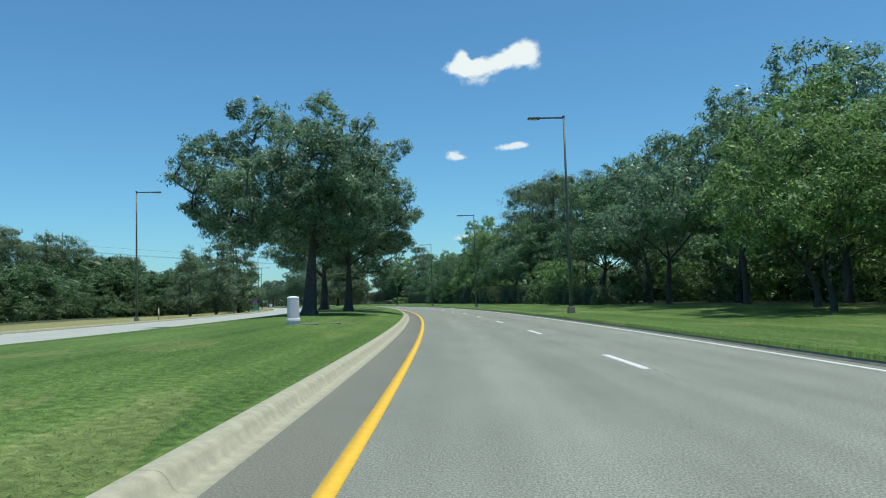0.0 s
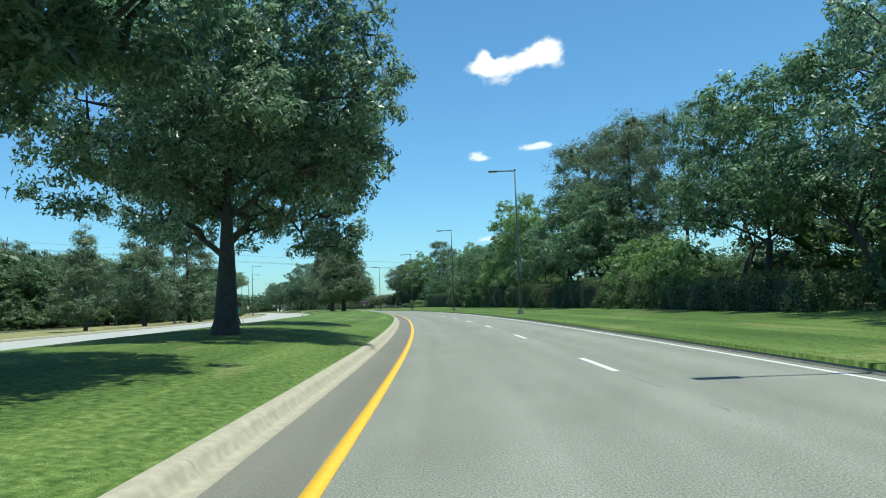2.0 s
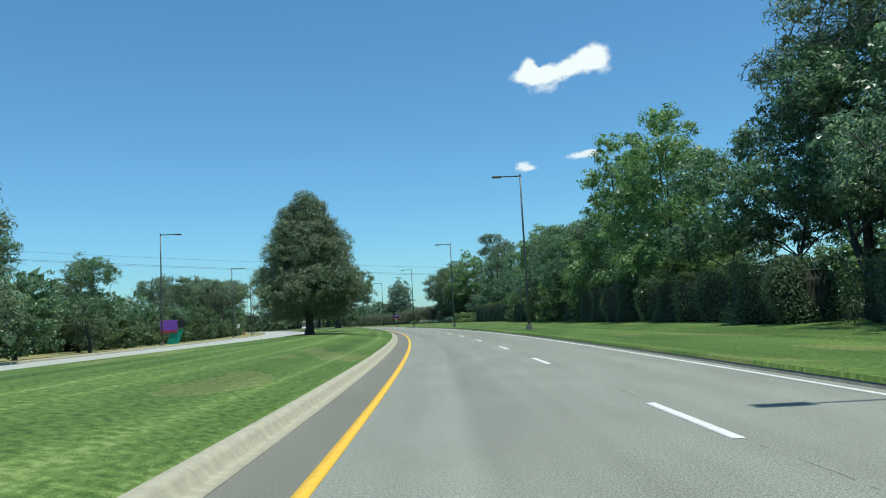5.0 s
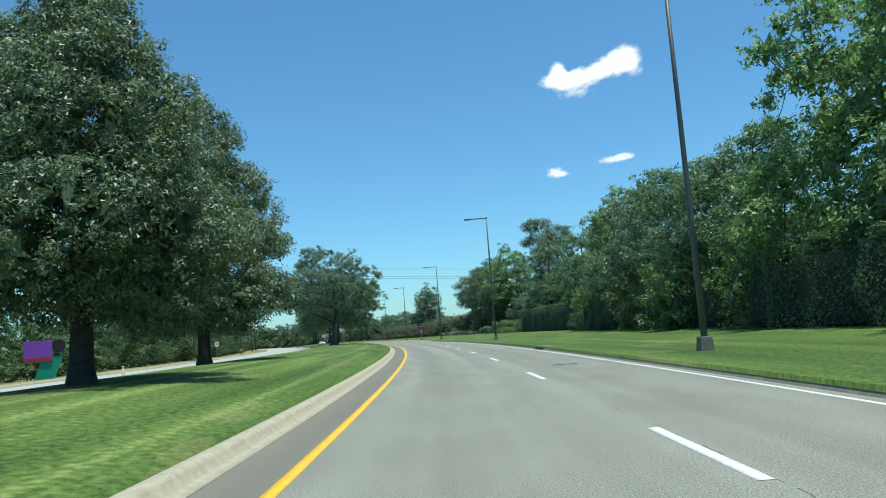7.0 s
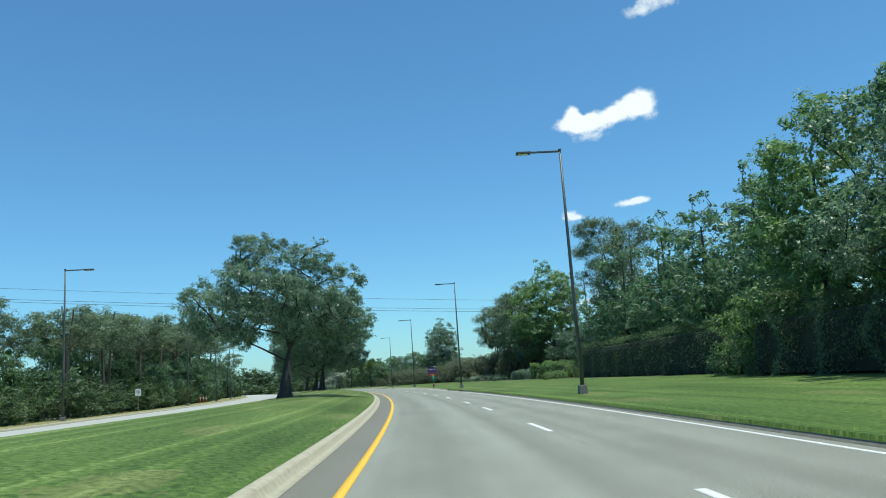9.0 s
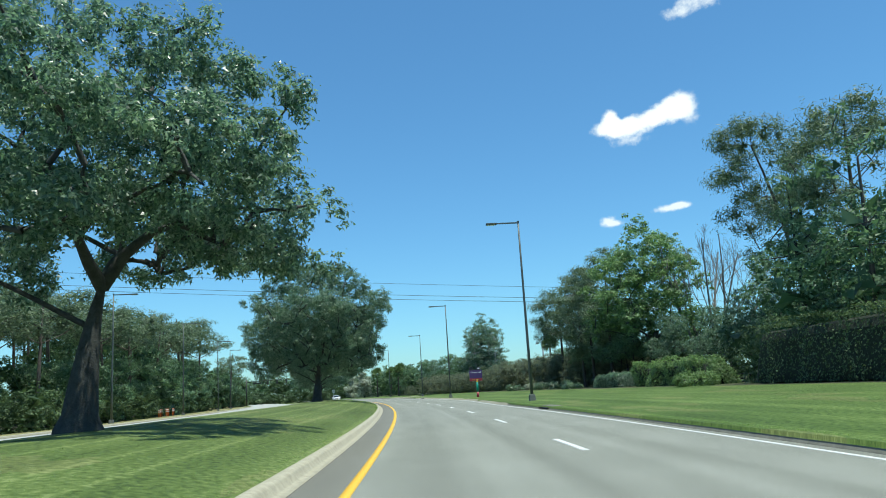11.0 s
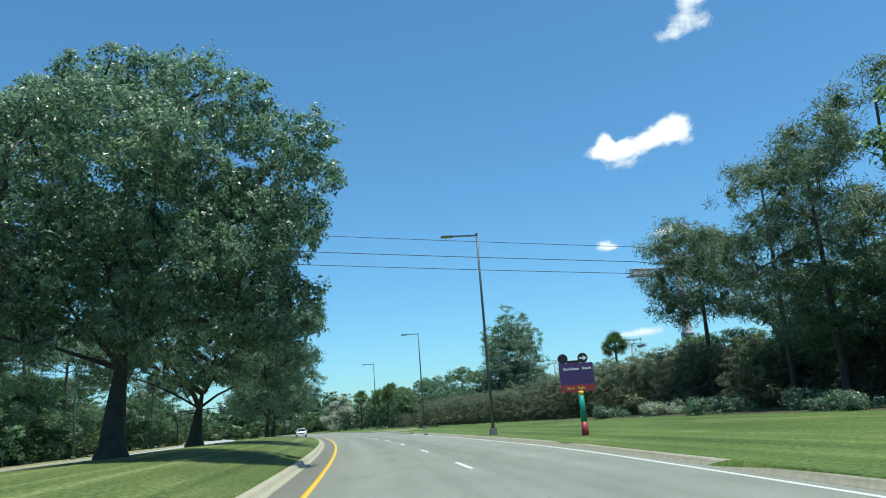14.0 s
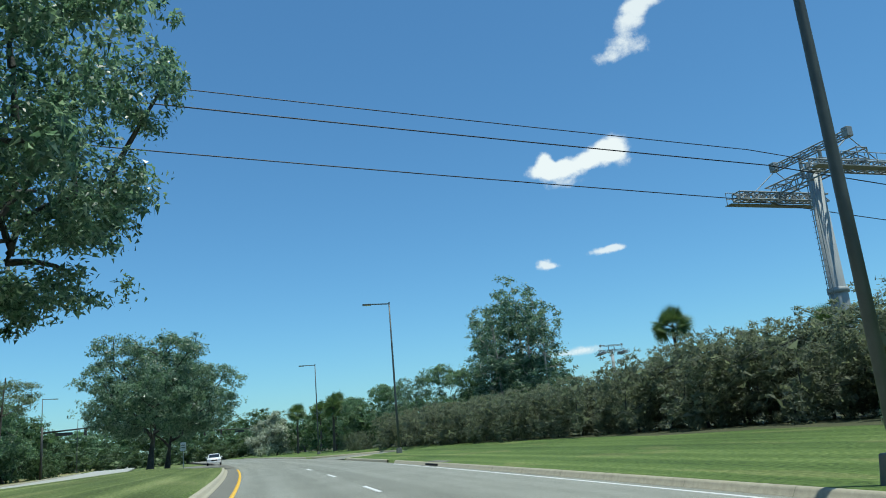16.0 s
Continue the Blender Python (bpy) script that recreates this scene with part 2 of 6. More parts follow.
def ground_material():
    """Mown grass with mowing bands, drier far verge, leaf litter under the woods, by the plan's offset."""
    m = bpy.data.materials.new("ground_cover")
    m.use_nodes = True
    nt = m.node_tree
    n, l = nt.nodes, nt.links
    b = n["Principled BSDF"]
    uv = n.new("ShaderNodeUVMap")
    uv.uv_map = "plan"
    sep = n.new("ShaderNodeSeparateXYZ")
    l.new(uv.outputs["UV"], sep.inputs["Vector"])
    o = sep.outputs["X"]
    bands = uv_noise(nt, uv.outputs["UV"], 1.1, 0.004, 1.0, 3.0)
    lines = uv_noise(nt, uv.outputs["UV"], 0.5, 0.012, 1.0, 1.0)
    patches = uv_noise(nt, uv.outputs["UV"], 0.35, 0.1, 1.0, 6.0)
    tufts = uv_noise(nt, uv.outputs["UV"], 9.0, 7.0, 1.0, 6.0)
    blades = uv_noise(nt, uv.outputs["UV"], 75.0, 50.0, 1.0, 3.0)
    fac = math_node(nt, "MULTIPLY_ADD", bands, 0.24, math_node(nt, "MULTIPLY_ADD", patches, 0.2, math_node(nt, "MULTIPLY_ADD", tufts, 0.42, math_node(nt, "MULTIPLY", blades, 0.34))))
    rows = math_node(nt, "PINGPONG", math_node(nt, "MULTIPLY_ADD", o, 1.5, math_node(nt, "MULTIPLY", lines, 5.0)), 1.0)
    swath = math_node(nt, "MAXIMUM", math_node(nt, "MINIMUM", math_node(nt, "MULTIPLY_ADD", math_node(nt, "MULTIPLY_ADD", tufts, 0.3, rows), 2.6, -2.25), 1.0), 0.0)
    swath = math_node(nt, "MULTIPLY", math_node(nt, "MULTIPLY", swath, math_node(nt, "LESS_THAN", o, 0.0)), 0.085)
    swath = math_node(nt, "MULTIPLY_ADD", math_node(nt, "SUBTRACT", rows, 0.5), 0.03, swath)
    mown = math_node(nt, "MAXIMUM", math_node(nt, "MINIMUM", math_node(nt, "MULTIPLY_ADD", sep.outputs["Y"], 0.006, 0.15), 1.0), 0.2)
    fac = math_node(nt, "MULTIPLY_ADD", swath, mown, fac)
    fac = math_node(nt, "ADD", fac, -0.08)
    green = ramp_node(nt, fac, [(0.4, (0.018, 0.042, 0.007)), (0.49, (0.05, 0.098, 0.017)), (0.58, (0.104, 0.168, 0.036)), (0.68, (0.21, 0.275, 0.088))])
    dry = ramp_node(nt, fac, [(0.36, (0.16, 0.15, 0.06)), (0.52, (0.25, 0.22, 0.1)), (0.68, (0.36, 0.31, 0.16))])
    olive = ramp_node(nt, fac, [(0.4, (0.035, 0.045, 0.012)), (0.5, (0.085, 0.105, 0.03)), (0.58, (0.13, 0.15, 0.052)), (0.68, (0.22, 0.23, 0.1))])
    litter = ramp_node(nt, fac, [(0.36, (0.03, 0.036, 0.016)), (0.5, (0.055, 0.062, 0.028)), (0.66, (0.1, 0.098, 0.052))])
    wob = math_node(nt, "MULTIPLY_ADD", patches, 5.0, -2.5)
    o2 = math_node(nt, "ADD", o, wob)
    far_left = math_node(nt, "MULTIPLY", math_node(nt, "LESS_THAN", o2, -23.5), 0.75)
    wood_right = math_node(nt, "GREATER_THAN", o2, 19.5)
    wood_left = math_node(nt, "LESS_THAN", o2, -38.0)
    worn = math_node(nt, "MULTIPLY", math_node(nt, "GREATER_THAN", uv_noise(nt, uv.outputs["UV"], 0.5, 0.12, 1.0, 6.0), 0.6), 0.24)
    c = mix_colour(nt, worn, green, dry)
    parched = math_node(nt, "MULTIPLY", math_node(nt, "MAXIMUM", math_node(nt, "MINIMUM", math_node(nt, "MULTIPLY_ADD", sep.outputs["Y"], 0.014, -2.3), 1.0), 0.0), math_node(nt, "MULTIPLY_ADD", math_node(nt, "LESS_THAN", o, 0.0), 0.4, 0.25))
    c = mix_colour(nt, parched, c, olive)
    c = mix_colour(nt, far_left, c, dry)
    c = mix_colour(nt, math_node(nt, "MAXIMUM", wood_right, wood_left), c, litter)
    l.new(c, b.inputs["Base Color"])
    b.inputs["Roughness"].default_value = 0.85
    b.inputs["Specular IOR Level"].default_value = 0.25
    bp = n.new("ShaderNodeBump")
    bp.inputs["Strength"].default_value, bp.inputs["Distance"].default_value = 0.45, 0.04
    l.new(math_node(nt, "ADD", tufts, blades), bp.inputs["Height"])
    l.new(bp.outputs["Normal"], b.inputs["Normal"])
    return m


def asphalt_material():
    """Worn grey asphalt: pale wheel paths, darker strips, aggregate, sealed cracks along the lane joint."""
    m = bpy.data.materials.new("worn_asphalt")
    m.use_nodes = True
    nt = m.node_tree
    n, l = nt.nodes, nt.links
    b = n["Principled BSDF"]
    uv = n.new("ShaderNodeUVMap")
    uv.uv_map = "plan"
    sep = n.new("ShaderNodeSeparateXYZ")
    l.new(uv.outputs["UV"], sep.inputs["Vector"])
    lanes = uv_noise(nt, uv.outputs["UV"], 0.9, 0.008, 1.0, 2.0)
    stains = uv_noise(nt, uv.outputs["UV"], 0.9, 0.3, 1.0, 8.0)
    grit = uv_noise(nt, uv.outputs["UV"], 45.0, 30.0, 1.0, 3.0)
    speck = uv_noise(nt, uv.outputs["UV"], 160.0, 110.0, 1.0, 2.0)
    fac = math_node(nt, "MULTIPLY_ADD", lanes, 0.3, math_node(nt, "MULTIPLY_ADD", stains, 0.16, math_node(nt, "MULTIPLY_ADD", grit, 0.22, math_node(nt, "MULTIPLY", speck, 0.32))))
    c = ramp_node(nt, fac, [(0.4, (0.148, 0.152, 0.128)), (0.5, (0.2, 0.206, 0.176)), (0.6, (0.262, 0.27, 0.235))])
    pebble = uv_noise(nt, uv.outputs["UV"], 58.0, 42.0, 1.0, 1.0)
    grain = ramp_node(nt, math_node(nt, "MULTIPLY_ADD", pebble, 0.6, math_node(nt, "MULTIPLY", speck, 0.4)), [(0.36, (0.6, 0.6, 0.6)), (0.5, (1.0, 1.0, 1.0)), (0.64, (1.45, 1.45, 1.45))])
    c = mix_colour(nt, 1.0, c, grain, "MULTIPLY")
    chips = math_node(nt, "GREATER_THAN", uv_noise(nt, uv.outputs["UV"], 30.0, 22.0, 1.0, 1.0), 0.8)
    c = mix_colour(nt, math_node(nt, "MULTIPLY", chips, 0.7), c, (0.5, 0.5, 0.47))
    wav = uv_noise(nt, uv.outputs["UV"], 0.1, 0.9, 1.0, 6.0)
    joint = math_node(nt, "ABSOLUTE", math_node(nt, "ADD", math_node(nt, "MULTIPLY_ADD", wav, -0.35, sep.outputs["X"]), -3.78))
    here = math_node(nt, "GREATER_THAN", uv_noise(nt, uv.outputs["UV"], 0.02, 0.07, 1.0, 2.0), 0.5)
    broken = math_node(nt, "GREATER_THAN", uv_noise(nt, uv.outputs["UV"], 0.05, 1.3, 1.0, 3.0), 0.5)
    crack = math_node(nt, "MULTIPLY", math_node(nt, "MULTIPLY", math_node(nt, "LESS_THAN", joint, 0.009), here), broken)
    c = mix_colour(nt, math_node(nt, "MULTIPLY", crack, 0.7), c, (0.05, 0.05, 0.05))
    seam = math_node(nt, "MULTIPLY", math_node(nt, "LESS_THAN", math_node(nt, "ABSOLUTE", math_node(nt, "ADD", math_node(nt, "MULTIPLY_ADD", wav, 0.05, sep.outputs["X"]), 0.755)), 0.014), 0.75)
    c = mix_colour(nt, seam, c, (0.04, 0.038, 0.035))
    gutter = math_node(nt, "MULTIPLY", math_node(nt, "LESS_THAN", math_node(nt, "MULTIPLY_ADD", stains, 0.08, sep.outputs["X"]), 0.02), 0.5)
    c = mix_colour(nt, gutter, c, (0.118, 0.105, 0.085))
    l.new(c, b.inputs["Base Color"])
    b.inputs["Roughness"].default_value = 0.86
    b.inputs["Specular IOR Level"].default_value = 0.25
    bp = n.new("ShaderNodeBump")
    bp.inputs["Strength"].default_value, bp.inputs["Distance"].default_value = 0.35, 0.01
    l.new(math_node(nt, "ADD", grit, speck), bp.inputs["Height"])
    l.new(bp.outputs["Normal"], b.inputs["Normal"])
    return m


GROUND, ASPHALT = ground_material(), asphalt_material()
# Opposite road: paler than ASPHALT, glare at a low angle put into its colour.
PALE_ROAD = material("glare_pale_asphalt", (0.34, 0.345, 0.315), 0.8, vary=0.12, scale=0.6, bump=0.2)
CONCRETE = material("weathered_concrete", (0.35, 0.322, 0.238), 0.85, vary=0.2, scale=7, bump=0.3, bump_scale=70)
# Dirty, and darkened further: shade on the kerb's front face is in the colour.
DIRTY_CONCRETE = material("dirty_concrete", (0.15, 0.148, 0.122), 0.9, vary=0.35, scale=3.5, bump=0.35, bump_scale=70)
YELLOW = material("yellow_road_paint", (0.72, 0.42, 0.03), 0.6, vary=0.12, scale=9, bump=0.2)
WHITE_PAINT = material("white_road_paint", (0.62, 0.62, 0.6), 0.6, vary=0.2, scale=9, bump=0.2)
BARK = material("grey_bark", (0.054, 0.056, 0.052), 0.9, vary=0.4, scale=5, bump=0.9, bump_scale=22)
PINE_BARK = material("pine_bark", (0.085, 0.07, 0.058), 0.9, vary=0.4, scale=5, bump=0.9, bump_scale=18)
PALE_WOOD = material("bleached_wood", (0.42, 0.38, 0.33), 0.85, vary=0.25, scale=4, bump=0.5, bump_scale=30)
LAMP_METAL = material("dark_green_lamp_paint", (0.075, 0.09, 0.085), 0.5, vary=0.2, scale=3, spec=0.5)
LAMP_BASE = material("dark_grey_base_cover", (0.12, 0.13, 0.12), 0.6, vary=0.25, scale=6, bump=0.2)
LENS = material("lamp_lens", (0.7, 0.72, 0.5), 0.25, vary=0.1)
OAK_LEAF = leaf_material("oak_leaves", (0.032, 0.064, 0.042), (0.108, 0.182, 0.122), (0.265, 0.335, 0.255), 0.35, 0.54, 0.65)
WOOD_LEAF = leaf_material("woodland_leaves", (0.032, 0.064, 0.036), (0.1, 0.178, 0.095), (0.23, 0.33, 0.18), 0.42, 0.38, 0.45)
BELT_LEAF = leaf_material("belt_leaves", (0.026, 0.05, 0.022), (0.066, 0.118, 0.05), (0.145, 0.216, 0.096), 0.48, 0.3, 0.32)
LIME_LEAF = leaf_material("bright_green_leaves", (0.05, 0.088, 0.034), (0.13, 0.21, 0.08), (0.25, 0.35, 0.15), 0.48, 0.45, 0.35)
COTTON_LEAF = leaf_material("light_green_leaves", (0.046, 0.085, 0.036), (0.135, 0.225, 0.085), (0.27, 0.38, 0.16), 0.43, 0.44, 0.42)
MAGNOLIA_LEAF = leaf_material("glossy_dark_leaves", (0.036, 0.066, 0.036), (0.11, 0.165, 0.09), (0.25, 0.29, 0.18), 0.44, 0.3, 0.42)
PINE_LEAF = leaf_material("pine_needles", (0.0506, 0.0759, 0.0439), (0.1125, 0.165, 0.096), (0.2063, 0.2599, 0.1609), 0.5, 0.3, 0.4)
HEDGE_LEAF = leaf_material("hedge_leaves", (0.04, 0.068, 0.035), (0.07, 0.114, 0.052), (0.13, 0.185, 0.08), 0.55, 0.28, 0.25)
PALE_LEAF = leaf_material("pale_leaves", (0.135, 0.162, 0.108), (0.27, 0.297, 0.216), (0.54, 0.567, 0.459), 0.5, 0.25)
PALM_LEAF = leaf_material("palm_fronds", (0.054, 0.0945, 0.0338), (0.108, 0.176, 0.0607), (0.203, 0.27, 0.108), 0.4, 0.2)
GRASS_BLADE = leaf_material("grass_blades", (0.06, 0.12, 0.022), (0.13, 0.22, 0.05), (0.26, 0.35, 0.115), 0.5, 0.5)
BROWN_HEDGE = leaf_material("brown_green_leaves", (0.1, 0.115, 0.085), (0.15, 0.168, 0.122), (0.22, 0.24, 0.175), 0.65, 0.5, 0.15)


# ---- the ground, one sheet to the horizon ----
def plan_uv(me, s, o):
    """Stores the plan's offset and station as a UV layer."""
    uv = me.uv_layers.new(name="plan")
    idx = np.empty(len(me.loops), np.int32)
    me.loops.foreach_get("vertex_index", idx)
    uv.data.foreach_set("uv", np.stack([o[idx], s[idx]], -1).astype(np.float32).ravel())


def build_ground():
    s = np.concatenate([np.linspace(-900, -70, 14), np.arange(-60, 440, 2.5), np.linspace(445, 1900, 30)])
    o = np.array(sorted({*np.linspace(-600, -130, 8), *np.arange(-120, -24, 6.0), -23.5, -22.9, -22.5, -22.46, -22.44, -17.0, -12.86, -12.84,
                         *np.linspace(-12.7, -1.3, 26), -1.2, -1.11, -1.09, 3.0, 7.19, 7.22, *np.arange(7.3, 8.75, 0.1), *np.linspace(9, 24, 20), *np.arange(28, 120, 6.0),
                         *np.linspace(130, 700, 9)}))
    S, O = np.meshgrid(s, o, indexing="ij")
    S, O = S.ravel(), O.ravel()
    x, y = at(S, O)
    z = ground_z(S, O)
    n, k = len(s), len(o)
    i, j = np.meshgrid(np.arange(n - 1), np.arange(k - 1), indexing="ij")
    f = np.stack([i * k + j, i * k + j + 1, (i + 1) * k + j + 1, (i + 1) * k + j], -1).reshape(-1, 4)
    me = mesh_np("ground", np.stack([x, y, z], -1), f, GROUND, True)
    plan_uv(me, S, O)
    tagged(new("ground", me), "mown green verge and median grass, dry towards the woods", "grass", kind="structure")


def build_strip(name, label, category, o0, o1, s0, s1, z, mat, cells=8, step=2.5):
    """A paved strip between two offsets, with thickness."""
    s = np.arange(s0, s1 + 0.01, step)
    o = np.linspace(o0, o1, cells + 1)
    S, O = (a.ravel() for a in np.meshgrid(s, o, indexing="ij"))
    x, y = at(S, O)
    n, k = len(s), len(o)
    i, j = np.meshgrid(np.arange(n - 1), np.arange(k - 1), indexing="ij")
    top = np.stack([i * k + j, i * k + j + 1, (i + 1) * k + j + 1, (i + 1) * k + j], -1).reshape(-1, 4)
    v = np.stack([x, y, np.full(len(x), z)], -1)
    me = mesh_np(name, np.concatenate([v, v - [0, 0, 0.2]]), np.concatenate([top, top[:, ::-1] + len(v)]), mat)
    plan_uv(me, np.tile(S, 2), np.tile(O, 2))
    return tagged(new(name, me), label, category, kind="structure")


build_ground()
build_strip("road", "worn grey asphalt carriageway with two lanes", "road", -0.78, 8.4, -60, 520, 0.0, ASPHALT)
build_strip("road_opposite", "grey asphalt carriageway beyond the grassed median, paled for low glare", "road", -22.3, -13.1, -60, 520, 0.0, PALE_ROAD)
build_strip("junction", "grey asphalt opening in the median", "road", -13.1, -0.78, 353, 392, -0.004, ASPHALT)
build_strip("side_road", "short grey asphalt turning off the road into the verge", "road", 8.4, 16.5, 347, 363, -0.006, ASPHALT)

# Kerbs: sections about three metres long, each with its own joint.
KERB_LEFT = [(0.0, -0.15), (0.0, 0.002), (-0.13, 0.012), (-0.165, 0.026), (-0.215, 0.11), (-0.245, 0.142), (-0.29, 0.156), (-0.41, 0.154), (-0.44, 0.135), (-0.44, -0.15)]
KERB_RIGHT = [(0.0, -0.15), (0.0, 0.004), (0.03, 0.018), (0.065, 0.095), (0.095, 0.13), (0.135, 0.146), (0.21, 0.15), (0.24, 0.14), (0.24, -0.15)]


def kerb(name, label, o, profile, s0, s1, mat, clean=1000):
    top = tagged(new(name), label, "kerb", kind="structure")
    marks = spaced(0.6, 3.05, s0, s1)
    for a, b in zip(marks[:-1], marks[1:]):
        st = np.linspace(a + 0.0025, b - 0.0025, 4)
        v, f = sweep([(q, float(o(q))) for q in st], profile)
        mid = v.mean(0)
        me = mesh_np("kerb_section", v - mid, f, mat if a < clean else CONCRETE)
        child("kerb_section", me, top, m=Matrix.Translation(mid))
    return top


def kerb_run(name, label, points, half=0.1):
    """A kerb along free plan points (s, o), as one rounded bar."""
    x, y = at([p[0] for p in points], [p[1] for p in points])
    path = np.stack([x, y, np.zeros(len(x))], -1)
    way = np.gradient(path, axis=0)
    way /= np.linalg.norm(way, axis=1)[:, None]
    side = np.stack([way[:, 1], -way[:, 0], 0 * x], -1)
    prof = [(-half - 0.02, -0.1), (-half, 0.12), (-half + 0.04, 0.155), (half - 0.04, 0.155), (half, 0.12), (half + 0.02, -0.1)]
    v = np.concatenate([path[:, None] + side[:, None] * a + np.array([0, 0, h]) for a, h in prof], 1).reshape(-1, 3)
    n, k = len(path), len(prof)
    i, j = np.meshgrid(np.arange(n - 1), np.arange(k - 1), indexing="ij")
    f = np.stack([i * k + j, i * k + j + 1, (i + 1) * k + j + 1, (i + 1) * k + j], -1).reshape(-1, 4)
    tagged(new(name, mesh_np(name, v, f, CONCRETE, True)), label, "kerb", kind="structure")


kerb("kerb_median", "pale concrete kerb and gutter along the median", lambda q: -0.78 + inset(q), KERB_LEFT, -30, 349, CONCRETE)
kerb("kerb_verge", "dirty concrete kerb along the verge", verge, KERB_RIGHT, -30, 326, DIRTY_CONCRETE, 243)
arc = [(349 + 5.9 * math.sin(a), -6.97 + 5.85 * math.cos(a)) for a in np.linspace(0.0, math.pi, 22)]
kerb_run("kerb_nose", "rounded concrete kerb at the end of the median", arc + [(q, -12.9) for q in np.arange(346, -40, -4.0)])
kerb_run("kerb_opposite", "concrete kerb beyond the opposite carriageway", [(q, -22.45) for q in np.arange(-40, 440, 4.0)])
kerb_run("kerb_corner", "curved concrete kerb into the side road", [(325.5, 8.48), (333, 8.48)] + [(341 + 6 * math.sin(a), 14.5 - 6 * math.cos(a)) for a in np.linspace(0.0, math.pi / 2, 10)] + [(347, 16.6)])
kerb_run("kerb_back", "concrete kerb across the end of the side road", [(347.2, 16.5), (352, 16.5), (358, 16.5), (362.8, 16.5)])
kerb_run("kerb_corner_far", "curved concrete kerb leaving the side road", [(363, 16.6)] + [(369 - 6 * math.cos(a), 14.5 - 6 * math.sin(a)) for a in np.linspace(0.0, math.pi / 2, 10)] + [(q, 8.48) for q in np.arange(375, 440, 6.0)])


# ---- road markings ----
def painted(name, label, points, width, mat, z=0.004, group=""):
    v, f = sweep(points, [(-width / 2, 0.0), (-width / 2, z), (width / 2, z), (width / 2, 0.0)])
    mid = v.mean(0)
    ob = new(name, mesh_np(name, v - mid, f, mat))
    ob.location = mid
    return tagged(ob, label, "road marking", group, kind="structure")


painted("marking_edge_yellow", "solid yellow edge line beside the median kerb", [(q, inset(q)) for q in np.arange(-40, 345, 2.0)], 0.145, YELLOW)
painted("marking_edge_white", "solid white edge line beside the verge kerb", [(q, float(verge(q)) - 0.3) for q in np.arange(-40, 324, 2.0)], 0.105, WHITE_PAINT)
painted("marking_opposite_white", "white edge line of the opposite carriageway", [(q, -22.0) for q in np.arange(-40, 350, 3.0)], 0.15, WHITE_PAINT)
DASHES = [*spaced(13.8, 12.19, -20, 112), *spaced(144.6, 12.19, 115, 196), *spaced(224.6, 12.19, 196, 330)]
for q in DASHES:
    painted("marking_lane_dash", "worn white lane dash", [(k, 3.89) for k in np.linspace(q - 3.05, q, 4)], 0.14, WHITE_PAINT, group="lane dashes")

# ---- storm drain inlets in the verge kerb ----
# Drain mouths are solid blocks, painted near black for the shade within.
DARK = material("drain_shadow", (0.012, 0.012, 0.012), 0.9)
for q in (163.5, 232.0, 315.0):
    x, y = at(q, float(verge(q)) + 0.39)
    m = pose(float(x), float(y), 0, 0, 0, heading(q))
    inlet = anchor("drain_inlet", m, "concrete storm drain inlet with a dark mouth in the kerb", "drain", "drain inlets")
    part("slab", bm_box((0.5, 2.7, 0.07), (0.02, 0, 0.135), 0.02), DIRTY_CONCRETE, inlet)
    part("mouth", bm_box((0.3, 2.2, 0.1), (-0.27, 0, 0.05), 0.01), DARK, inlet)
    part("apron", bm_box((0.3, 2.6, 0.02), (-0.5, 0, 0.0), 0.008), DIRTY_CONCRETE, inlet)


# ---- street lamps ----
def street_lamp(m, group):
    lamp = anchor("street_lamp", m, "tall dark green street lamp with one flat arm", "street lamp", group)
    part("base_cover", bm_box((0.44, 0.44, 0.46), (0, 0, 0.2), 0.03, 0.8), LAMP_BASE, lamp, "grey tapered base cover")
    part("pole", bm_tube([(0, 0, 0.3), (0, 0, 4), (0, 0, 8), (0, 0, 12.08)], [0.1, 0.088, 0.072, 0.055], 14), LAMP_METAL, lamp, smooth_shade=True)
    part("cap", bm_box((0.15, 0.15, 0.05), (0, 0, 12.1), 0.015), LAMP_METAL, lamp)
    part("arm", bm_box((1.55, 0.09, 0.09), (-0.78, 0, 12.0), 0.012), LAMP_METAL, lamp)
    head = part("head", bm_box((0.72, 0.34, 0.12), (-1.86, 0, 11.98), 0.025), LAMP_METAL, lamp)
    part("lens", bm_box((0.5, 0.26, 0.02), (-1.88, 0, 11.914), 0.004), LENS, head, "pale flat lens")
    return lamp


first = None
for q, off, turn in [(44.5, 9.1, 0), (96.6, 9.3, 0), (145.9, 9.35, 0), (195.8, 9.1, 0), (244.6, 9.05, 0), (291.2, 9.12, 0)] + [(339.2, 12.3, 0), (380.1, 12.2, 0)] + [(q, -25.5, 180) for q in (20.0, 70.4, 122.7, 171.3, 221.7, 267.2, 296.3, 328.0, 351.0, 405.0, 462.0)]:
    x, y = at(q, off)
    m = pose(float(x), float(y), float(ground_z(q, off)) - 0.02, 0, 0, heading(q) + turn)
    first = street_lamp(m, "street lamps") if first is None else copy_thing(first, m)

# ---- the utility pedestal ----
LILAC = material("lilac_white_plastic", (0.62, 0.55, 0.64), 0.5, vary=0.06, scale=4, bump=0.05)
PED_CAP = material("white_plastic", (0.75, 0.73, 0.75), 0.45, vary=0.05)
GREY_LABEL = material("grey_label", (0.4, 0.38, 0.42), 0.6)


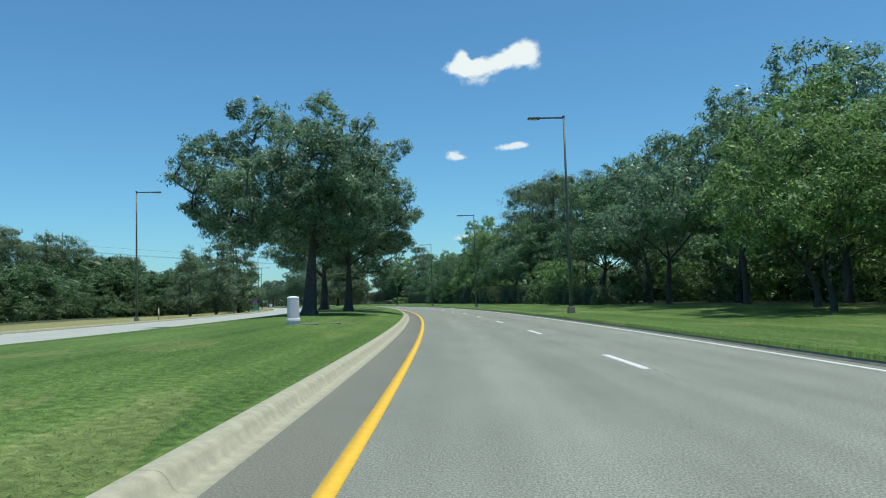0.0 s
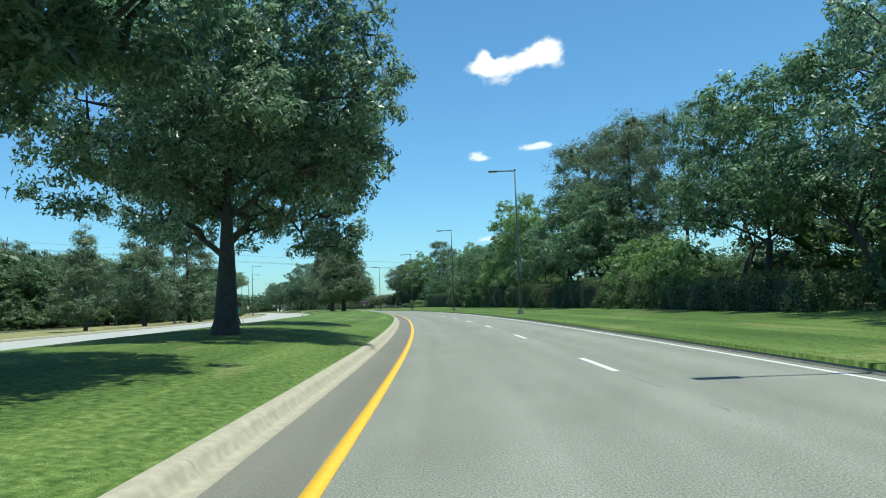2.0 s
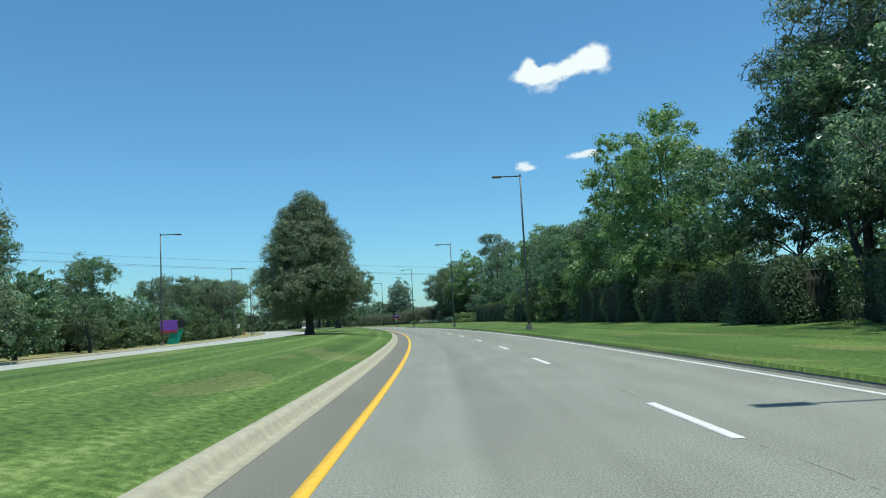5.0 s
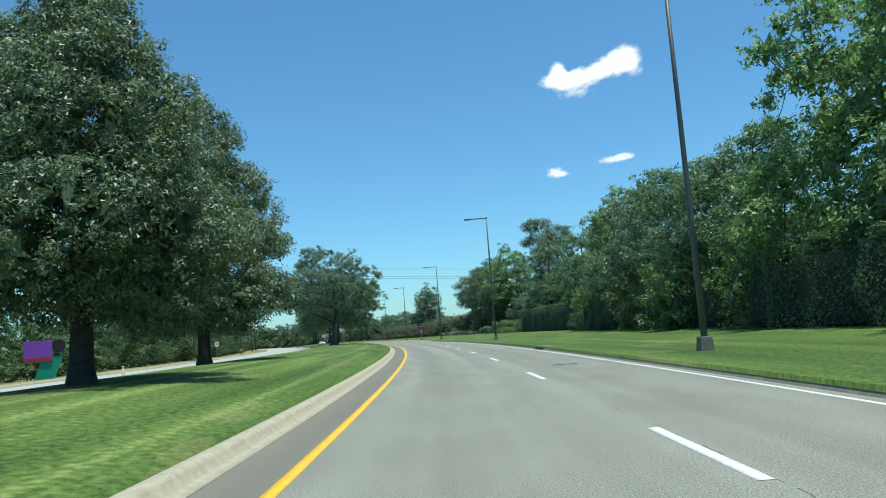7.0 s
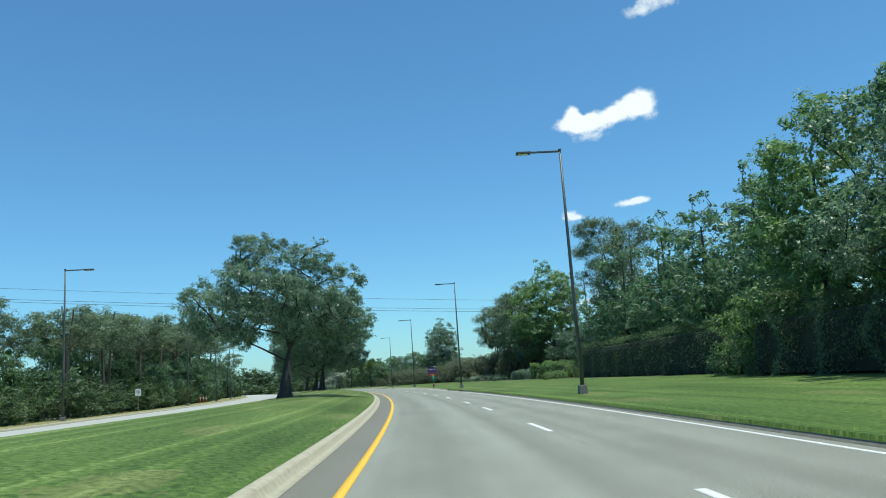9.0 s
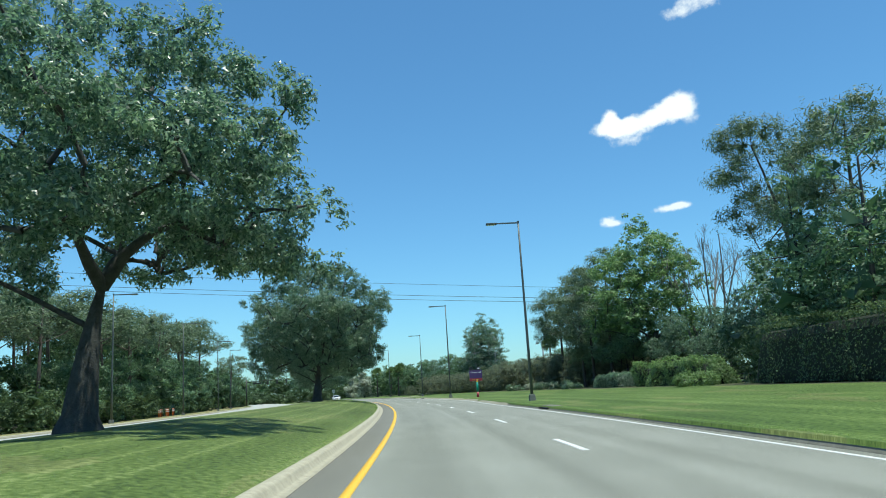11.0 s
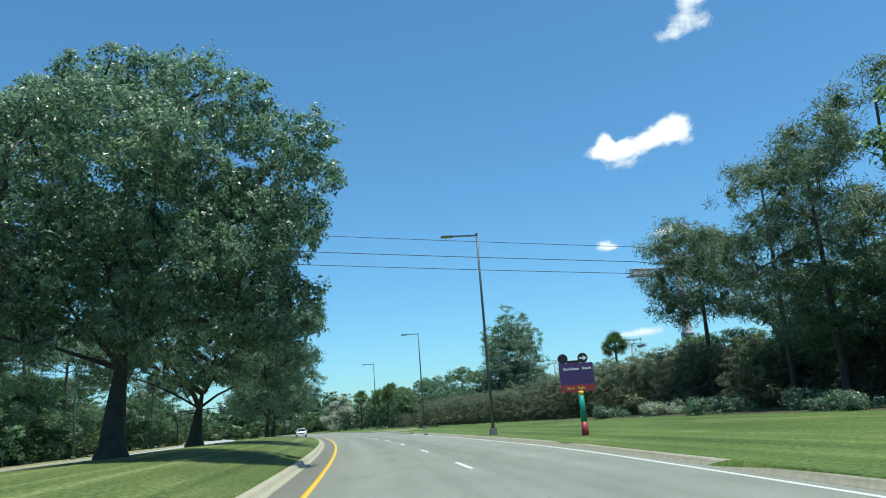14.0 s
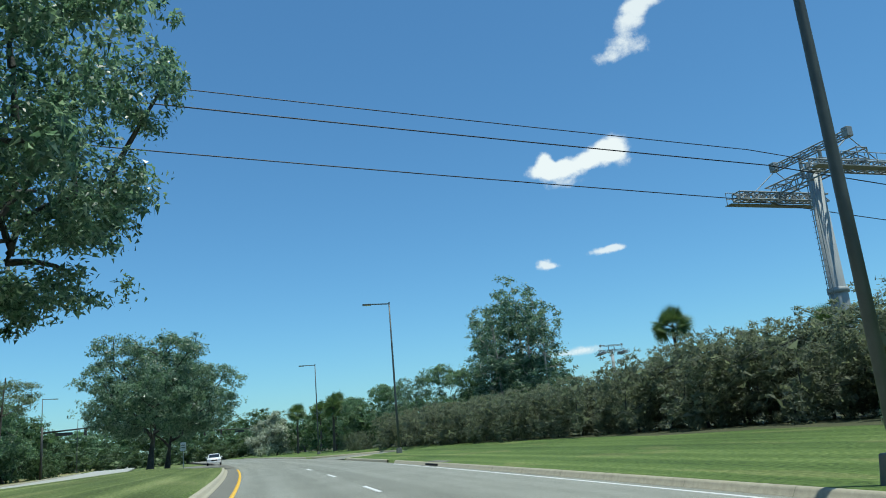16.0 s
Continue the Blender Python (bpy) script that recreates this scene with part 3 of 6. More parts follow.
def rounded_column(rx, ry, profile, n=28, power=3.2):
    """A column with a rounded-square section; profile rows are (scale, z)."""
    bm = bmesh.new()
    rings = []
    for k, z in profile:
        ring = []
        for a in np.linspace(0, 2 * math.pi, n, endpoint=False):
            c, s_ = math.cos(a), math.sin(a)
            r = (abs(c) ** power + abs(s_) ** power) ** (-1 / power)
            ring.append(bm.verts.new((rx * k * r * c, ry * k * r * s_, z)))
        rings.append(ring)
    for a, b in zip(rings[:-1], rings[1:]):
        for i in range(n):
            bm.faces.new((a[i], a[(i + 1) % n], b[(i + 1) % n], b[i]))
    bm.faces.new(rings[-1])
    bm.faces.new(list(reversed(rings[0])))
    return bm


x, y = at(27.6, -4.75)
ped = anchor("utility_pedestal", pose(float(x), float(y), float(ground_z(27.6, -4.75)) - 0.01, 0, 0, 20), "lilac-white plastic utility pedestal standing in the grass", "utility pedestal")
part("body", rounded_column(0.235, 0.185, [(1.0, 0.22), (0.97, 0.24), (0.93, 0.98), (0.95, 0.985)]), LILAC, ped, smooth_shade=False)
part("cap", rounded_column(0.235, 0.185, [(0.96, 0.975), (0.97, 1.0), (0.9, 1.035), (0.6, 1.06), (0.15, 1.07)]), PED_CAP, ped, "white domed cap")
part("collar", rounded_column(0.235, 0.185, [(1.06, 0.12), (1.1, 0.135), (1.1, 0.2), (1.04, 0.235)]), PED_CAP, ped, "white collar")
part("base", rounded_column(0.235, 0.185, [(1.0, -0.05), (1.0, 0.13)]), LILAC, ped)
part("label_plate", bm_box((0.004, 0.11, 0.16), (0.243, 0.0, 0.8), 0.002), GREY_LABEL, ped)
for q, off, w in ((29.5, -3.5, 0.6), (27.9, -4.2, 0.7)):
    x, y = at(q, off)
    lid = bm_box((w, 0.35, 0.06), (0, 0, 0), 0.01)
    me = bpy.data.meshes.new("ground_lid")
    lid.to_mesh(me)
    lid.free()
    me.materials.append(DIRTY_CONCRETE)
    ob = new("ground_lid", me)
    ob.matrix_basis = pose(float(x), float(y), float(ground_z(q, off)) + 0.01, 3, 1, heading(q))
    tagged(ob, "pale concrete lid set flush in the grass", "lid", "ground lids")

# ---- painted direction signs ----
PURPLE = material("purple_sign_paint", (0.07, 0.035, 0.14), 0.45, vary=0.08)
RED = material("dark_red_sign_paint", (0.3, 0.035, 0.05), 0.45, vary=0.1)
TEAL = material("teal_sign_paint", (0.01, 0.26, 0.19), 0.45, vary=0.1)
SIGN_YELLOW = material("yellow_sign_paint", (0.75, 0.5, 0.06), 0.5, vary=0.05)
BLACK = material("black_sign_paint", (0.012, 0.013, 0.018), 0.5, vary=0.1)
SIGN_WHITE = material("white_sign_paint", (0.8, 0.8, 0.8), 0.5, vary=0.04)
BRIGHT_PURPLE = material("bright_purple_paint", (0.2, 0.06, 0.42), 0.5, vary=0.08)


def lettering(text, size, mat, parent, m):
    cu = bpy.data.curves.new("lettering", "FONT")
    cu.body, cu.size, cu.align_x, cu.align_y, cu.extrude = text, size, "CENTER", "CENTER", 0.002
    cu.offset = 0.004
    tmp = new("lettering", cu)
    bpy.context.view_layer.update()
    me = bpy.data.meshes.new_from_object(tmp.evaluated_get(bpy.context.evaluated_depsgraph_get()))
    bpy.data.objects.remove(tmp)
    me.materials.clear()
    me.materials.append(mat)
    return child("lettering", me, parent, m=m)


def disc(r, depth, n=28):
    bm = bmesh.new()
    bmesh.ops.create_cone(bm, cap_ends=True, segments=n, radius1=r, radius2=r, depth=depth)
    bmesh.ops.rotate(bm, verts=bm.verts[:], matrix=Matrix.Rotation(radians(90), 3, "X"))
    return bm


x, y = at(279.2, 10.45)
sign = anchor("direction_sign", pose(float(x), float(y), float(ground_z(279.2, 10.45)), 0, 0, heading(279.2) - 6), "purple and red direction sign with black discs on a teal post", "road sign")
panel = part("panel", bm_box((1.45, 0.07, 1.2), (0, 0, 2.42), 0.012), PURPLE, sign)
part("lower_band", bm_box((1.452, 0.076, 0.3), (0, 0, 1.965), 0.004), RED, panel, "dark red lower band")
for word, size, mat, px, pz in (("Caribbean", 0.165, SIGN_WHITE, -0.22, 2.78), ("Beach", 0.165, SIGN_WHITE, 0.44, 2.78), ("Next", 0.155, SIGN_YELLOW, -0.3, 1.97), ("Right", 0.155, SIGN_YELLOW, 0.14, 1.97)):
    lettering(word, size, mat, panel, pose(px, -0.041, pz, 90, 0, 0))
part("post", bm_tube([(0.1, 0, 0.55), (0.1, 0, 1.7)], [0.135, 0.11], 18), TEAL, sign, smooth_shade=True)
part("post_foot", bm_tube([(0.1, 0, -0.1), (0.1, 0, 0.56)], [0.15, 0.137], 18), RED, sign, "dark red post foot", smooth_shade=True)
part("post_collar", bm_tube([(0.1, 0, 1.68), (0.1, 0, 1.84)], [0.115, 0.115], 18), SIGN_YELLOW, sign, "yellow collar", smooth_shade=True)
part("disc", disc(0.215, 0.05), BLACK, sign, m=pose(-0.53, 0, 3.22))
arrow_disc = part("disc", disc(0.215, 0.05), BLACK, sign, "black disc with a white arrow", m=pose(0.33, 0, 3.22))
bm = bmesh.new()
bm.faces.new([bm.verts.new(p) for p in ((-0.15, 0, -0.035), (0.02, 0, -0.035), (0.02, 0, -0.11), (0.17, 0, 0), (0.02, 0, 0.11), (0.02, 0, 0.035), (-0.15, 0, 0.035))])
ext = bmesh.ops.extrude_face_region(bm, geom=bm.faces[:])
bmesh.ops.translate(bm, verts=[v for v in ext["geom"] if isinstance(v, bmesh.types.BMVert)], vec=(0, 0.006, 0))
bmesh.ops.recalc_face_normals(bm, faces=bm.faces[:])
part("arrow", bm, SIGN_WHITE, arrow_disc, "white arrow", m=pose(0, -0.032, 0))
part("top_plate", bm_box((0.55, 0.05, 0.14), (-0.1, 0, 3.07), 0.02), BLACK, sign)

x, y = at(181.5, -27.0)
sign2 = anchor("direction_sign", pose(float(x), float(y), float(ground_z(181.5, -27)), 0, 0, heading(181.5) + 8), "bright purple sign panel over a leaning teal board", "road sign")
part("panel", bm_box((2.0, 0.08, 1.3), (-0.35, 0, 2.3), 0.015), BRIGHT_PURPLE, sign2)
part("lower_band", bm_box((2.0, 0.086, 0.3), (-0.35, 0, 1.56), 0.01), RED, sign2, "dark red lower band")
bm = bm_box((1.4, 0.1, 1.75), (0.35, 0.1, 0.88), 0.01)
for v in bm.verts:
    v.co.x += 0.35 * (v.co.z - 0.9)
part("board", bm, TEAL, sign2, "leaning teal board")
part("disc", disc(0.5, 0.07), BLACK, sign2, "large black disc", m=pose(1.08, 0.02, 2.5))

# ---- small white sign and marker posts across the road ----
GALV = material("galvanised_steel", (0.4, 0.41, 0.42), 0.45, 0.7, vary=0.15, scale=8)
SIGN_BACK = material("white_sheet_metal", (0.7, 0.71, 0.72), 0.5, vary=0.06)


ORANGE = material("orange_post_plastic", (0.62, 0.13, 0.03), 0.5, vary=0.1, scale=8)
TYRE_RUBBER = material("black_rubber", (0.03, 0.03, 0.03), 0.8)
BAND = material("white_reflective_band", (0.75, 0.75, 0.72), 0.35, vary=0.05)


def marker_post(q, off):
    x, y = at(q, off)
    post = anchor("marker_post", pose(float(x), float(y), float(ground_z(q, off)) - 0.01), "slim orange marker post with white bands beside the opposite road", "marker post", "marker posts")
    part("base", bm_tube([(0, 0, 0), (0, 0, 0.05), (0, 0, 0.08)], [0.2, 0.19, 0.08], 12), TYRE_RUBBER, post, "black rubber base")
    part("shaft", bm_tube([(0, 0, 0.06), (0, 0, 1.05), (0, 0, 1.09)], [0.055, 0.055, 0.03], 10), ORANGE, post, smooth_shade=True)
    for h in (0.68, 0.9):
        part("band", bm_tube([(0, 0, h), (0, 0, h + 0.11)], [0.059, 0.059], 10), BAND, post, smooth_shade=True)


for k in range(8):
    marker_post(293.5 + 1.3 * k, -27.9 - 0.12 * (k % 3))


def plate_sign(q, off, turn, label, w=0.6, h=0.76, high=2.6):
    x, y = at(q, off)
    sg = anchor("small_sign", pose(float(x), float(y), float(ground_z(q, off)) - 0.02, 0, 0, heading(q) + turn), label, "road sign", "small white signs")
    part("post", bm_box((0.06, 0.04, high), (0, 0.03, high / 2), 0.006), GALV, sg)
    pl = part("plate", bm_box((w, 0.012, h), (0, 0, high - h / 2), 0.004), SIGN_BACK, sg)
    for k in range(2):
        part("lettering_bar", bm_box((w * 0.6, 0.004, 0.07), (0, -0.009, high - 0.25 - 0.2 * k), 0.001), BLACK, pl, "dark bar of lettering")


plate_sign(247.5, -27.1, 10, "white rectangular sign on a steel post beside the opposite road")
plate_sign(352.0, -4.5, 0, "small white sign on a post at the median end", 0.5, 0.75, 2.4)
YEL_POST = material("sun_bleached_post", (0.5, 0.42, 0.26), 0.7, vary=0.2, scale=6)
for q, off in ((160.9, -13.6), (70.0, -23.4), (98.0, -13.6)):
    x, y = at(q, off)
    po = anchor("marker_post", pose(float(x), float(y), float(ground_z(q, off)) - 0.05, 0, 0, heading(q)), "weathered tan marker post in the grass", "post", "marker posts")
    part("shaft", bm_tube([(0, 0, 0), (0, 0, 1.05)], [0.06, 0.055], 12), YEL_POST, po, smooth_shade=True)
    part("cap", bm_tube([(0, 0, 1.05), (0, 0, 1.1)], [0.065, 0.04], 12), SIGN_BACK, po, smooth_shade=True)
ORANGE = material("orange_plastic", (0.75, 0.16, 0.03), 0.5, vary=0.12)
for k in range(9):
    q, off = 313.0 + 0.75 * k, -31.5 - 0.15 * (k % 3)
    x, y = at(q, off)
    po = anchor("delineator", pose(float(x), float(y), float(ground_z(q, off)) - 0.02, 0, 0, heading(q)), "orange plastic delineator post with a white band", "delineator", "orange delineators")
    part("tube", bm_tube([(0, 0, 0.05), (0, 0, 0.9)], [0.07, 0.06], 10), ORANGE, po, smooth_shade=True)
    part("band", bm_tube([(0, 0, 0.6), (0, 0, 0.75)], [0.072, 0.07], 10), SIGN_WHITE, po, "white band", smooth_shade=True)
    part("foot", bm_box((0.32, 0.32, 0.06), (0, 0, 0.03), 0.02), BLACK, po)

# ---- the cable car tower beyond the hedge, and its ropes ----
TOWER = material("painted_steel_tower", (0.33, 0.35, 0.35), 0.65, 0.0, vary=0.12, scale=0.6)
TRUSS = material("tower_truss_steel", (0.27, 0.285, 0.28), 0.6, 0.1, vary=0.2, scale=1.5)
ROPE = material("steel_rope", (0.03, 0.03, 0.032), 0.5, 0.6, vary=0.1)
ROPE_DIR = Vector((0.8866, 0.4610, -0.0452))
ROPE_TURN = math.degrees(math.atan2(ROPE_DIR.y, ROPE_DIR.x))


def bar(a, b, r, sides=6):
    return tube(np.array([a, b], float), np.array([r, r]), sides)


def truss_pieces(x0, x1, yc, z0, half, high, bays, r=0.05):
    """A lattice beam along x."""
    out = []
    xs = np.linspace(x0, x1, bays + 1)
    for sy in (-half, half):
        for sz in (0, high):
            out.append(bar((x0, yc + sy, z0 + sz), (x1, yc + sy, z0 + sz), r))
        for k in range(bays):
            out.append(bar((xs[k], yc + sy, z0 + (k % 2) * high), (xs[k + 1], yc + sy, z0 + (1 - k % 2) * high), r * 0.7))
            out.append(bar((xs[k], yc + sy, z0), (xs[k], yc + sy, z0 + high), r * 0.7))
    for xx in xs:
        for sz in (0, high):
            out.append(bar((xx, yc - half, z0 + sz), (xx, yc + half, z0 + sz), r * 0.7))
    return out


def cable_tower(base, turn, scale_=1.0, foot=0.0):
    tw = anchor("cable_car_tower", pose(*base, 0, 0, turn) @ Matrix.Scale(scale_, 4), "grey steel cable car tower with lattice arms", "cable car tower", "cable car towers")
    part("mast", bm_tube([(0, 0, -0.5 - foot), (0, 0, 8), (0, 0, 8.1), (0, 0, 16.6)], [0.66, 0.58, 0.54, 0.44], 20), TOWER, tw, smooth_shade=True)
    part("flange", bm_tube([(0, 0, 7.9), (0, 0, 8.25)], [0.7, 0.7], 20), TOWER, tw, smooth_shade=True)
    v, f = joined(truss_pieces(-4.2, 4.2, 0, 16.0, 0.45, 0.8, 8, 0.06))
    v = v @ np.array([[0, 1, 0], [-1, 0, 0], [0, 0, 1.0]])
    child("crossarm", mesh_np("crossarm", v, f, TRUSS), tw)
    for yc in (-3.27, 3.27):
        v, f = joined(truss_pieces(-4.1, 4.1, yc, 15.5, 0.4, 0.55, 12, 0.065))
        child("sheave_beam", mesh_np("sheave_beam", v, f, TRUSS), tw)
        part("walkway", bm_box((8.4, 0.7, 0.06), (0, yc + (0.85 if yc > 0 else -0.85), 15.4), 0.01), TRUSS, tw)
        rail = [bar((xx, yc * 1.32, 15.4), (xx, yc * 1.32, 16.4), 0.025) for xx in np.linspace(-4.1, 4.1, 9)]
        rail += [bar((-4.1, yc * 1.32, zz), (4.1, yc * 1.32, zz), 0.03) for zz in (15.9, 16.4)]
        v, f = joined(rail)
        child("handrail", mesh_np("handrail", v, f, TRUSS), tw)
        for xx in np.linspace(-3.9, 3.9, 12):
            part("sheave", disc(0.24, 0.09, 16), TRUSS, tw, m=pose(xx, yc - 0.05, 15.7))
    v, f = joined(truss_pieces(-3.6, 3.6, 0, 17.9, 0.22, 0.4, 7, 0.05))
    v = v @ np.array([[0, 1, 0], [-1, 0, 0], [0, 0, 1.0]])
    child("lifting_beam", mesh_np("lifting_beam", v, f, TRUSS), tw)
    for yc in (-0.9, 0.9):
        part("beam_post", bm_tube([(0, yc, 16.4), (0, yc, 18.2)], [0.14, 0.12], 8), TRUSS, tw)
    for yc in (-3.4, 3.4):
        part("crane_head", bm_box((0.5, 0.5, 0.7), (0, yc, 18.2), 0.05), TRUSS, tw)
        v, f = joined([bar((0, yc, 17.9), (-2.5, yc, 16.0), 0.035), bar((0, yc, 17.9), (2.5, yc, 16.0), 0.035)])
        child("stay", mesh_np("stay", v, f, TRUSS), tw)
    rungs = [bar((-0.75, s_, 0.2), (-0.55, s_, 15.6), 0.03) for s_ in (-0.22, 0.22)] + [bar((-0.75, -0.22, h), (-0.75, 0.22, h), 0.02) for h in np.arange(0.6, 15.4, 0.4)]
    v, f = joined(rungs)
    child("ladder", mesh_np("ladder", v, f, TRUSS), tw)
    return tw


MID = Vector((-32.2, 337.7, 16.0))
cable_tower((MID.x, MID.y, 0.4), ROPE_TURN)
cable_tower((-35.7, 500.8, 5.2), -77, 0.9, 6.2)
cable_tower((-75.6, 676.5, 12.0), -77, 0.9, 13.8)
for nm, p in (("rope", Vector((-37, 339.06, 16.05))), ("rope", Vector((-37, 331.68, 16.09))), ("signal_rope", Vector((-37, 335.1, 18.42)))):
    pts = []
    for d in np.linspace(-230, 0, 30):
        pts.append(p + ROPE_DIR * d + Vector((0, 0, 0.00013 * d * d)))
    for d in np.linspace(8, 120, 12):
        pts.append(p + ROPE_DIR * d + Vector((0, 0, -0.06 * d)))
    ob = new("cable_car_rope", mesh_np("cable_car_rope", *tube(np.array([tuple(q) for q in pts]), np.full(len(pts), 0.034 if nm == "rope" else 0.028), 6), ROPE, True))
    tagged(ob, "dark steel rope of the cable car spanning over the road", "cable", "cable car ropes")

# ---- traffic signals at the far junction ----
SIGNAL_METAL = material("dark_signal_paint", (0.03, 0.034, 0.03), 0.5, vary=0.15)
SIGNAL_LENS = material("unlit_signal_lens", (0.05, 0.02, 0.015), 0.3)


def mast_arm(q, off, length, turn, group="signal masts"):
    x, y = at(q, off)
    ms = anchor("signal_mast", pose(float(x), float(y), float(ground_z(q, off)), 0, 0, heading(q) + turn), "dark traffic signal mast with a long arm over the junction", "traffic signal", group)
    part("pole", bm_tube([(0, 0, -0.1), (0, 0, 7.0)], [0.19, 0.15], 12), SIGNAL_METAL, ms, smooth_shade=True)
    part("arm", bm_tube([(0, 0, 6.2), (-length * 0.5, 0, 6.45), (-length, 0, 6.6)], [0.13, 0.1, 0.07], 10), SIGNAL_METAL, ms, smooth_shade=True)
    part("street_plate", bm_box((2.2, 0.03, 0.45), (-length * 0.25, 0, 5.85), 0.01), SIGNAL_METAL, ms)
    for k in (0.5, 0.72, 0.94):
        sgn = part("signal_head", bm_box((0.4, 0.3, 1.1), (-length * k, 0, 6.0), 0.04), SIGNAL_METAL, ms)
        for h in (-0.35, 0.0, 0.35):
            part("signal_lens", disc(0.13, 0.06, 14), SIGNAL_LENS, sgn, m=pose(-length * k, -0.16, 6.0 + h))


mast_arm(446.0, 13.0, 16.0, 0)
mast_arm(393.0, -23.6, 11.0, 180)

# ---- the white car in the opposite lane ----
CAR_WHITE = material("white_car_paint", (0.75, 0.75, 0.75), 0.25, vary=0.03, spec=0.6)
CAR_GLASS = material("dark_car_glass", (0.02, 0.025, 0.03), 0.08, spec=0.8)
TYRE = material("black_tyre", (0.02, 0.02, 0.02), 0.8)
RIM = material("grey_rim", (0.35, 0.35, 0.36), 0.35, 0.8)
HEADLAMP = material("headlamp_glass", (0.7, 0.72, 0.75), 0.1, spec=0.8)


def car(m):
    c = anchor("car", m, "white saloon car standing in the opposite lane", "car")
    prof = [(-2.25, 0.35), (-2.3, 0.6), (-2.2, 0.9), (-1.2, 1.0), (2.05, 1.02), (2.25, 0.85), (2.28, 0.5), (2.2, 0.33)]
    roof = [(-1.25, 1.0), (-0.45, 1.45), (0.2, 1.5), (1.0, 1.42), (1.75, 1.02)]

    def extruded(outline, half, inset=0.0):
        bm = bmesh.new()
        a = [bm.verts.new((-half + (inset if z > 1.1 else 0), yy, z)) for yy, z in outline]
        b = [bm.verts.new((half - (inset if z > 1.1 else 0), yy, z)) for yy, z in outline]
        n = len(outline)
        for i in range(n):
            bm.faces.new((a[i], a[(i + 1) % n], b[(i + 1) % n], b[i]))
        bm.faces.new(list(reversed(a)))
        bm.faces.new(b)
        bmesh.ops.recalc_face_normals(bm, faces=bm.faces[:])
        bmesh.ops.bevel(bm, geom=bm.edges[:], offset=0.06, segments=2, affect="EDGES")
        return bm

    part("body", extruded(prof, 0.9), CAR_WHITE, c, smooth_shade=True)
    part("cabin", extruded(roof, 0.8, 0.12), CAR_WHITE, c, smooth_shade=True)
    part("windscreen", bm_box((1.3, 0.03, 0.78), (0, 0, 0), 0.02), CAR_GLASS, c, m=pose(0, -0.9, 1.22, -60, 0, 0))
    part("rear_window", bm_box((1.25, 0.03, 0.7), (0, 0, 0), 0.02), CAR_GLASS, c, m=pose(0, 1.42, 1.22, 62, 0, 0))
    for sx in (-1, 1):
        part("side_window", bm_box((0.03, 1.6, 0.3), (0.79 * sx, 0.2, 1.2), 0.01), CAR_GLASS, c)
        part("headlight", bm_box((0.34, 0.06, 0.16), (0.66 * sx, -2.26, 0.74), 0.02), HEADLAMP, c)
        part("door_mirror", bm_box((0.2, 0.1, 0.13), (0.98 * sx, -0.75, 1.05), 0.03), CAR_WHITE, c)
        for yy in (-1.4, 1.4):
            w = bm_tube([(0.72 * sx, 0, 0), (0.92 * sx, 0, 0)], [0.33, 0.33], 20)
            tyre = part("wheel", w, TYRE, c, m=pose(0, yy, 0.33))
            part("rim", bm_tube([(0.9 * sx, 0, 0), (0.93 * sx, 0, 0)], [0.21, 0.2], 16), RIM, tyre)
    part("grille", bm_box((0.8, 0.05, 0.16), (0, -2.28, 0.66), 0.01), TYRE, c)
    part("bumper", bm_box((1.7, 0.12, 0.16), (0, -2.25, 0.42), 0.04), CAR_WHITE, c)


x, y = at(384.0, -1.2)
car(pose(float(x), float(y), 0.0, 0, 0, heading(384) - 2))


